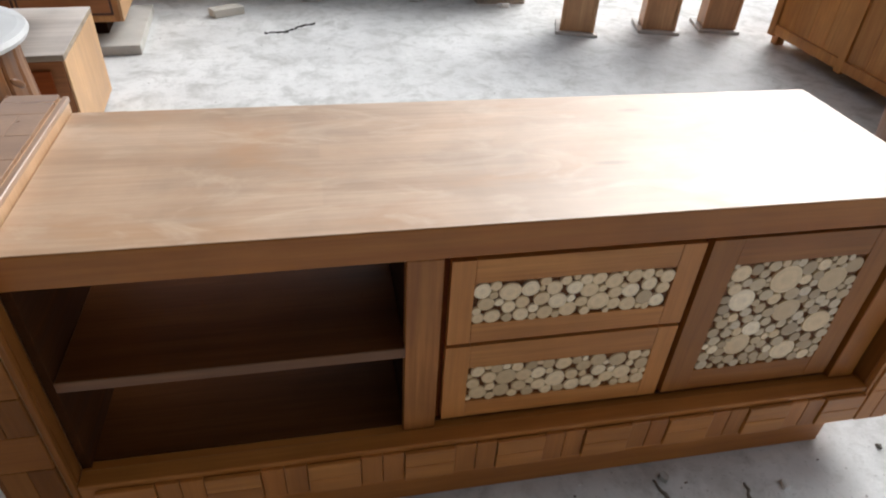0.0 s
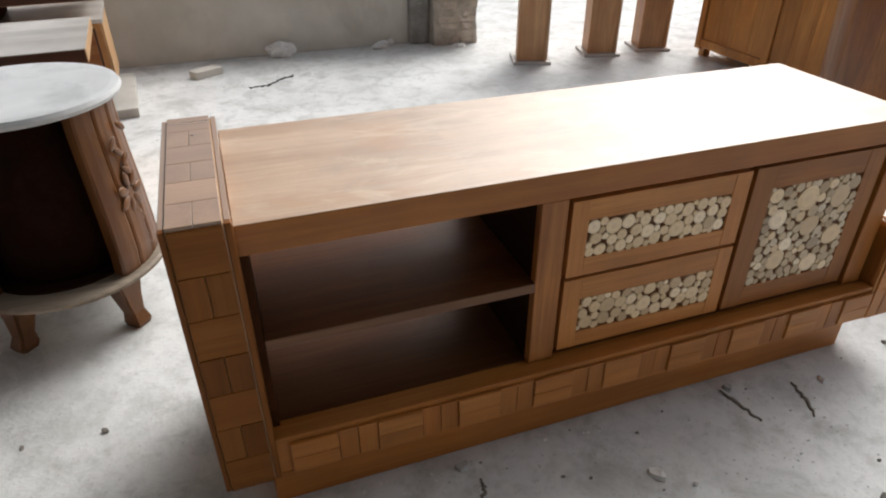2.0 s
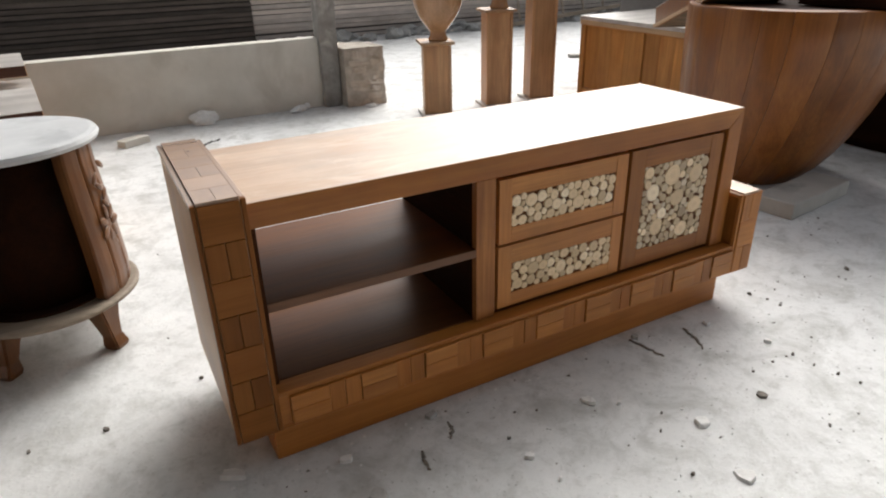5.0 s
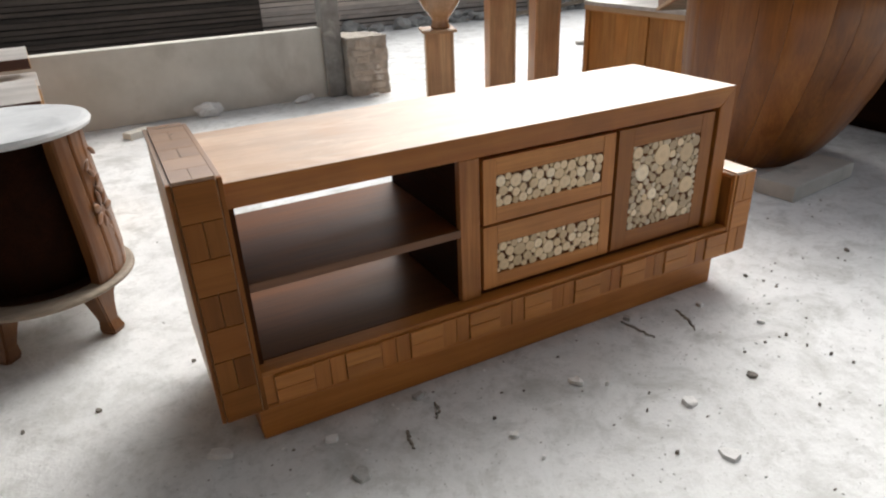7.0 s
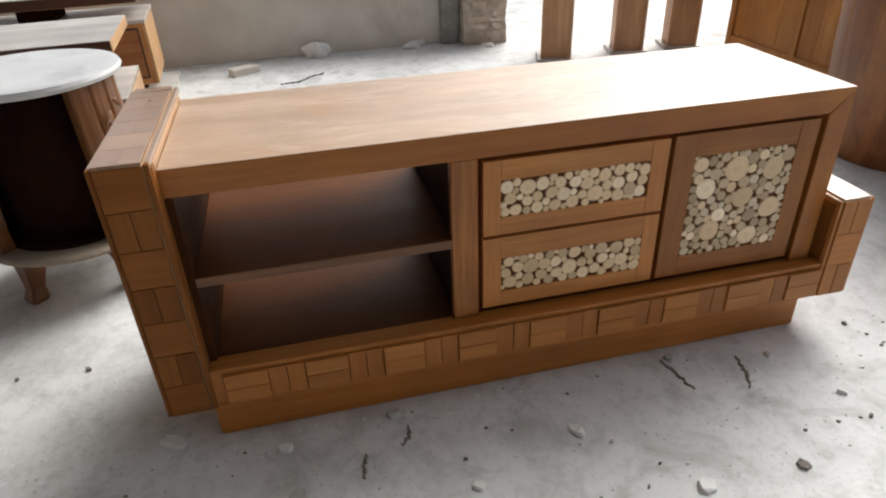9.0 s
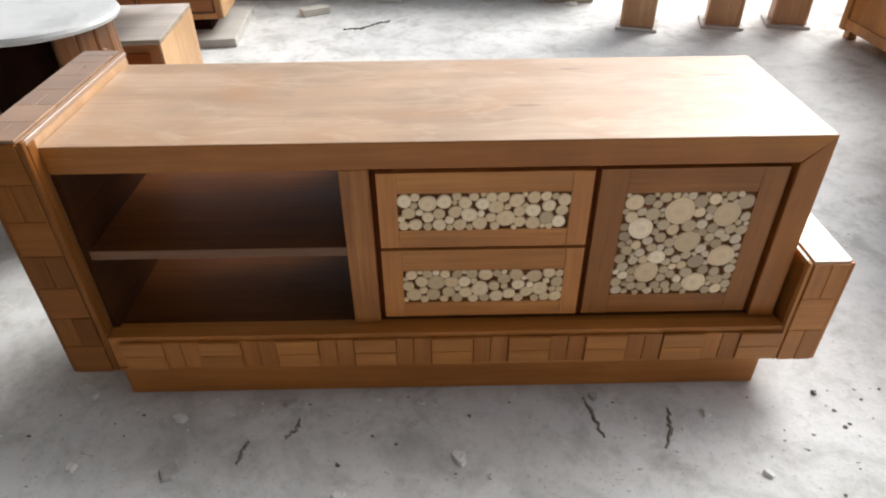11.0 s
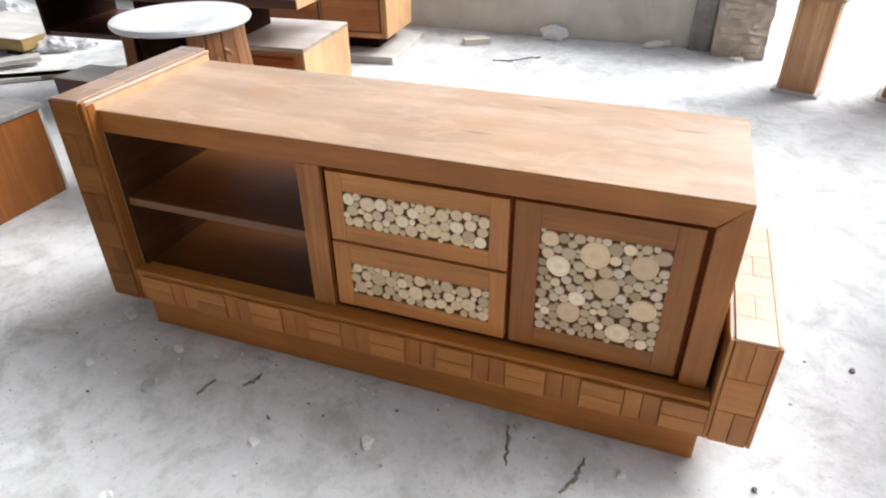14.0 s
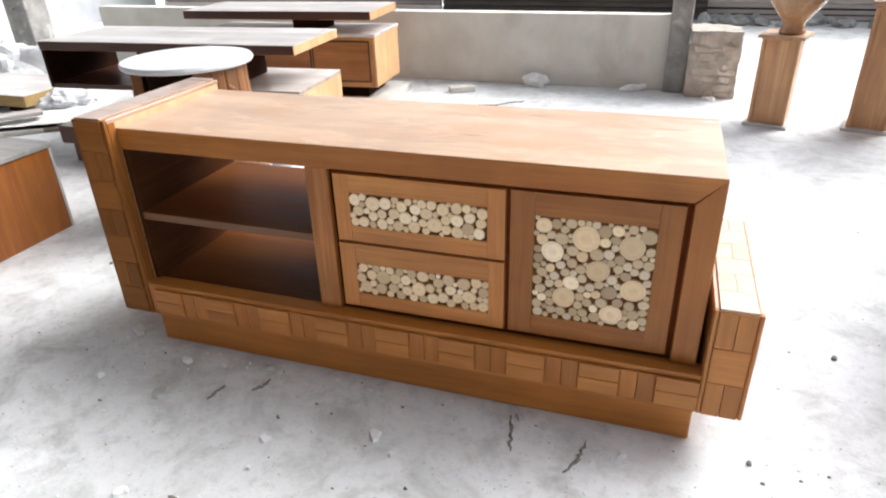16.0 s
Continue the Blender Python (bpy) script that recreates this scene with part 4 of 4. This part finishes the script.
part("top_dust", box(-1.619, -0.056, -0.029, 0.579, 0.709, 0.712, 0.0008), dust_sheen_x, hc, "pale skin on the top board, dust and sky sheen put into its colour")
part("top_edge", box(-1.616, -0.059, -0.0335, -0.0305, 0.652, 0.709, 0.001), slab_edge, hc)
hc.matrix_basis = pose(-0.99, 3.95, 0, 0, 0, 4.2)

# ---- orange box, boards and clutter to the west ----
grey_top = wood("grey_dusty_board", (0.20, 0.19, 0.18), (0.34, 0.33, 0.31), 0, 0.5)
ob = thing("veneered_box", "low reddish veneered box with a dusty top", "box", (-2.1, 1.1, 0))
part("box_body", box(-2.75, -1.635, 0.35, 1.52, 0.0, 0.405, 0.003), wood("orange_veneer", (0.27, 0.078, 0.010), (0.40, 0.140, 0.022), 2, 0.35), ob)
part("edge_strip", box(-1.641, -1.631, 1.512, 1.526, 0.0, 0.4045, 0.001), dust_sheen_x, ob, "pale raw edge strip at the corner")
part("box_top", box(-2.76, -1.625, 0.34, 1.53, 0.405, 0.432, 0.003), grey_top, ob, "dusty grey top of the box")

rnd = random.Random(14)
for x, y, z, ln, wd, turn, m in ((-3.45, 2.62, 0.002, 1.1, 0.17, 38, cement), (-3.1, 2.85, 0.002, 0.9, 0.12, 33, old_plank), (-3.75, 2.75, 0.034, 0.8, 0.14, 52, dust_sheen_x), (-2.75, 2.95, 0.002, 0.55, 0.10, 15, old_plank)):
    b = thing("timber_offcut", "grey dusty timber offcut lying on the floor", "offcut", group="timber offcuts", local=True)
    part("board_body", box(-ln / 2, ln / 2, -wd / 2, wd / 2, 0, 0.03, 0.003), m, b)
    b.matrix_basis = pose(x, y, z, 0, 0, turn)

st = thing("board_stack", "thick sawn board with yellow edge on low bearers", "board stack", (-4.2, 3.5, 0))
part("stacked_board", box(-4.75, -3.74, 3.13, 3.85, 0.046, 0.135, 0.004), yellow_edge, st)
part("board_dust", box(-4.748, -3.742, 3.132, 3.848, 0.135, 0.138, 0.0008), dust_sheen_x, st, "pale dust on the board")
# bearers coloured near black for the shaded gap below the board
for x in (-4.6, -3.98):
    part("bearer_block", box(x, x + 0.12, 3.16, 3.8, 0, 0.045, 0.004), shade_black_wood, st)

bench = thing("low_bench", "low dark wooden bench with a dusty top", "bench", (-2.1, 2.4, 0))
part("bench_top", box(-2.45, -1.72, 2.28, 2.56, 0.125, 0.232, 0.003), slab_edge, bench)
part("top_dust", box(-2.449, -1.721, 2.281, 2.559, 0.232, 0.235, 0.0008), dust_sheen_x, bench, "pale skin on the bench, dust and sky sheen put into its colour")
for x in (-2.40, -1.86):
    part("bench_leg", box(x, x + 0.08, 2.31, 2.53, 0, 0.1245, 0.003), slab_edge, bench)


def heap(name, label, x, y, size, seed, turn):
    e = thing(name, label, "plastic sheet", (x, y, 0))
    bm = bmesh.new()
    bmesh.ops.create_icosphere(bm, subdivisions=4, radius=1)
    o = Vector((seed, 2 * seed, 0))
    for v in bm.verts:
        fold = abs(noise.noise(v.co * 2.1 + o)) * 0.5 + abs(noise.noise(v.co * 5 + o)) * 0.22
        k = 0.8 + fold
        v.co = Vector((v.co.x * k * size[0], v.co.y * k * size[1], max(0.0, v.co.z * k * size[2])))
    bmesh.ops.transform(bm, matrix=pose(x, y, 0, 0, 0, turn), verts=bm.verts[:])
    part("sheet_body", bm, sheet_mat, e)


heap("plastic_heap", "crumpled white plastic sheet heaped on the floor", -5.15, 4.15, (0.5, 0.3, 0.36), 3.7, 20)
heap("plastic_heap", "small crumpled greyish plastic sheet under the console", -3.68, 3.42, (0.26, 0.16, 0.14), 8.1, 40)

col = thing("shed_column", "grey rough concrete column of the west shed", "column", (-5.6, 4.95, 0))
part("column_shaft", box(-5.75, -5.45, 4.82, 5.10, 0, 3.1, 0.015, seg=2), post_grey, col)

cab2 = thing("hanging_cable", "thin black cable sagging beside the column", "cable", (-5.3, 4.8, 0.5))
bm = bmesh.new()
prev = None
for k in range(25):
    t = k / 24
    c = Vector((-5.62 + 0.5 * t, 4.80 + 0.55 * t, 0.56 + 0.9 * t - 0.75 * t * (1 - t)))
    ring = [bm.verts.new(c + Vector((0.006 * math.cos(q * 1.047), -0.006 * math.cos(q * 1.047), 0.006 * math.sin(q * 1.047)))) for q in range(6)]
    if prev:
        for q in range(6):
            bm.faces.new((prev[q], prev[(q + 1) % 6], ring[(q + 1) % 6], ring[q]))
    prev = ring
part("cable_run", bm, cable_mat, cab2)

# ---- loose bits on the floor ----
br = thing("loose_brick", "single grey brick lying flat on the floor", "brick", (-0.55, 4.56, 0))
bm = box(-0.105, 0.105, -0.048, 0.048, 0, 0.05, 0.004, seg=2)
bmesh.ops.transform(bm, matrix=pose(-0.545, 4.565, 0, 0, 0, 32), verts=bm.verts[:])
part("brick_body", bm, cement, br)
bt = thing("plaster_lump", "pale broken plaster lump beside the low wall", "rubble", (-0.05, 4.9, 0))
bm = rock((0.1, 0.045, 0.06), 77, 0.5, 2)
bmesh.ops.transform(bm, matrix=pose(0.01, 4.865, 0, 0, 0, 6), verts=bm.verts[:])
part("lump_body", bm, chip_white, bt)
for x, y, s, q in ((0.80, 4.86, 0.07, 20), (0.90, 4.95, 0.06, 70), (1.40, 4.68, 0.045, 0)):
    e = thing("plaster_shard", "white plaster shard by the low wall", "rubble", (x, y, 0))
    bm = rock((s, s * 0.5, s * 0.45), int(x * 100), 0.45)
    bmesh.ops.transform(bm, matrix=pose(x, y, 0, 0, 0, q), verts=bm.verts[:])
    part("shard_body", bm, chip_white, e)


gb = thing("grey_plank", "short grey plank lying on the yard floor", "plank", (4.5, 5.68, 0))
bm = box(-0.17, 0.17, -0.05, 0.05, 0, 0.035, 0.004)
bmesh.ops.transform(bm, matrix=pose(4.6, 5.66, 0, 0, 0, -25), verts=bm.verts[:])
part("plank_body", bm, slab_grey, gb)


def flake(x, y, size, seed, mat, name, label, thick=0.006):
    rnd = random.Random(seed)
    e = thing(name, label, "debris", group="floor debris", local=True)
    bm = bmesh.new()
    n = rnd.randint(6, 9)
    pts = [(size * rnd.uniform(0.55, 1.0) * math.cos(2 * math.pi * k / n), size * rnd.uniform(0.35, 0.75) * math.sin(2 * math.pi * k / n)) for k in range(n)]
    lo = [bm.verts.new((a, b, 0)) for a, b in pts]
    hi = [bm.verts.new((a * 0.9, b * 0.9, thick * rnd.uniform(0.7, 1.4))) for a, b in pts]
    bm.faces.new(lo[::-1])
    bm.faces.new(hi)
    for k in range(n):
        bm.faces.new((lo[k], lo[(k + 1) % n], hi[(k + 1) % n], hi[k]))
    part("flake_body", bm, mat, e)
    e.matrix_basis = pose(x, y, 0, rnd.uniform(-3, 3), rnd.uniform(-3, 3), rnd.uniform(0, 360))


WHITE = "thin white plaster flake on the floor"
LUMP = "small grey mortar lump on the floor"
for k, (x, y, s) in enumerate(((0.395, 0.608, 0.032), (0.10, 0.506, 0.022), (0.617, 0.363, 0.042), (0.553, 0.157, 0.04), (1.07, 0.737, 0.022), (1.157, 0.544, 0.018))):
    flake(x, y, s, 40 + k, chip_white, "plaster_flake", WHITE, 0.011)
for k, (x, y, s) in enumerate(((-0.33, 0.583, 0.042), (-0.642, 0.85, 0.05), (-0.355, 0.748, 0.03), (-0.06, 0.795, 0.025), (-0.155, 0.228, 0.026), (-0.58, 0.60, 0.02), (0.775, 0.80, 0.02), (0.47, 0.55, 0.01), (0.12, 0.394, 0.008))):
    flake(x, y, s, 60 + k, chip_white if k % 3 else chip_grey, "mortar_lump", LUMP, 0.012)
for k, (x, y, s) in enumerate(((-1.141, 1.242, 0.012), (-0.937, 1.235, 0.02), (-0.64, 1.353, 0.014), (1.392, 0.80, 0.014), (1.925, 0.731, 0.022), (1.689, 1.36, 0.02), (0.883, 0.358, 0.035), (0.437, 0.231, 0.010), (0.55, 0.453, 0.008), (-0.01, 0.247, 0.028), (1.164, 0.448, 0.012), (1.168, 0.374, 0.009), (0.089, 0.594, 0.010), (1.19, 0.304, 0.011), (0.932, 0.165, 0.010), (1.207, 0.24, 0.008), (0.488, 0.397, 0.008))):
    flake(x, y, s * 0.7, 80 + k, dark_bit, "bark_bit", "small dark bark scrap on the floor", 0.008)


def twig(points, width, label):
    e = thing("wood_shaving", label, "debris", (points[0][0], points[0][1], 0), group="floor debris")
    bm = bmesh.new()
    prev = None
    n = 14
    rnd = random.Random(int(points[0][0] * 1000))
    for k in range(n + 1):
        t = k / n * (len(points) - 1)
        i = min(int(t), len(points) - 2)
        p = Vector(points[i]).lerp(Vector(points[i + 1]), t - i)
        d = (Vector(points[i + 1]) - Vector(points[i])).normalized()
        s = Vector((-d.y, d.x))
        w = width * (0.35 + 0.65 * math.sin(math.pi * min(1, max(0.04, k / n)))) * rnd.uniform(0.6, 1.15)
        c = p + s * rnd.uniform(-0.004, 0.004)
        ring = [bm.verts.new((c.x + s.x * w * q, c.y + s.y * w * q, h)) for q, h in ((-1, 0.0), (-0.5, 0.005), (0.5, 0.006), (1, 0.0))]
        if prev:
            for q in range(4):
                bm.faces.new((prev[q], prev[(q + 1) % 4], ring[(q + 1) % 4], ring[q]))
        else:
            bm.faces.new(ring[::-1])
        prev = ring
    bm.faces.new(prev)
    part("shaving_body", bm, strip_mat, e)


SH = "dark thin strip of bark on the floor"
twig([(0.745, 0.798), (0.762, 0.74), (0.777, 0.663)], 0.0055, SH)
twig([(0.973, 0.755), (0.958, 0.69), (0.930, 0.625)], 0.006, SH)
twig([(-0.03, 0.745), (-0.035, 0.71), (-0.06, 0.68)], 0.0055, SH)
twig([(-0.155, 0.675), (-0.163, 0.64), (-0.168, 0.60)], 0.0055, SH)

# crack in the yard floor
crack = thing("floor_crack", "jagged dark crack in the concrete yard floor", "crack", (-0.13, 4.25, 0))
pts = [(-0.29, 4.17), (-0.22, 4.175), (-0.155, 4.19), (-0.10, 4.26), (-0.05, 4.30), (0.03, 4.36)]
bm = bmesh.new()
prev = None
rnd = random.Random(6)
for k in range(len(pts) * 5 - 4):
    i = min(k // 5, len(pts) - 2)
    p = Vector(pts[i]).lerp(Vector(pts[i + 1]), k / 5 - i)
    w = rnd.uniform(0.010, 0.030)
    o = rnd.uniform(-0.016, 0.016)
    pair = [bm.verts.new((p.x, p.y + o - w, 0.0015)), bm.verts.new((p.x, p.y + o + w, 0.0015))]
    if prev:
        bm.faces.new((prev[0], pair[0], pair[1], prev[1]))
    prev = pair
part("crack_gap", bm, crack_mat, crack)

# grit everywhere
bm = bmesh.new()
rnd = random.Random(31)
for k in range(900):
    near = k < 650
    x, y = (rnd.uniform(-1.4, 2.2), rnd.uniform(-0.1, 0.84)) if near else (rnd.uniform(-1.6, 3.0), rnd.uniform(1.5, 4.9))
    s = rnd.choice((0.0015, 0.002, 0.003, 0.0045)) * (1 if near else 1.6)
    a = rnd.random() * 6.28
    base = [bm.verts.new((x + s * math.cos(a + q * 2.094) * rnd.uniform(0.6, 1.3), y + s * math.sin(a + q * 2.094) * rnd.uniform(0.6, 1.3), 0.0003)) for q in range(3)]
    tip = bm.verts.new((x, y, s * 0.8))
    for q in range(3):
        bm.faces.new((base[q], base[(q + 1) % 3], tip))
tagged(part("grit", bm, chip_grey, None, "fine grit scattered over the dusty floor", kind="stuff"), category="grit")

# crumbs of mortar and bark in front of the console
for name, mat, label, seed, count in (("mortar_crumbs", chip_white, "pale mortar crumbs strewn over the floor", 51, 130), ("bark_crumbs", dark_bit, "dark bark crumbs strewn over the floor", 52, 70)):
    bm = bmesh.new()
    rnd = random.Random(seed)
    for k in range(count):
        x, y = rnd.uniform(-1.0, 2.0), 0.82 - 0.95 * rnd.random() ** 1.4
        if k % 5 == 0:
            x, y = rnd.uniform(1.4, 2.4), rnd.uniform(0.4, 1.7)
        s, a, q = rnd.uniform(0.0028, 0.0075), rnd.random() * 6.28, rnd.uniform(0.4, 0.9)
        low = []
        top = []
        for j in range(5):
            t, r = a + j * 1.257, s * rnd.uniform(0.7, 1.25)
            low.append(bm.verts.new((x + r * math.cos(t), y + q * r * math.sin(t), 0.0002)))
            top.append(bm.verts.new((x + 0.7 * r * math.cos(t), y + 0.7 * q * r * math.sin(t), s * rnd.uniform(0.4, 0.8))))
        bm.faces.new(top)
        for j in range(5):
            bm.faces.new((low[j], low[(j + 1) % 5], top[(j + 1) % 5], top[j]))
    tagged(part(name, bm, mat, None, label, kind="stuff"), category="crumbs")
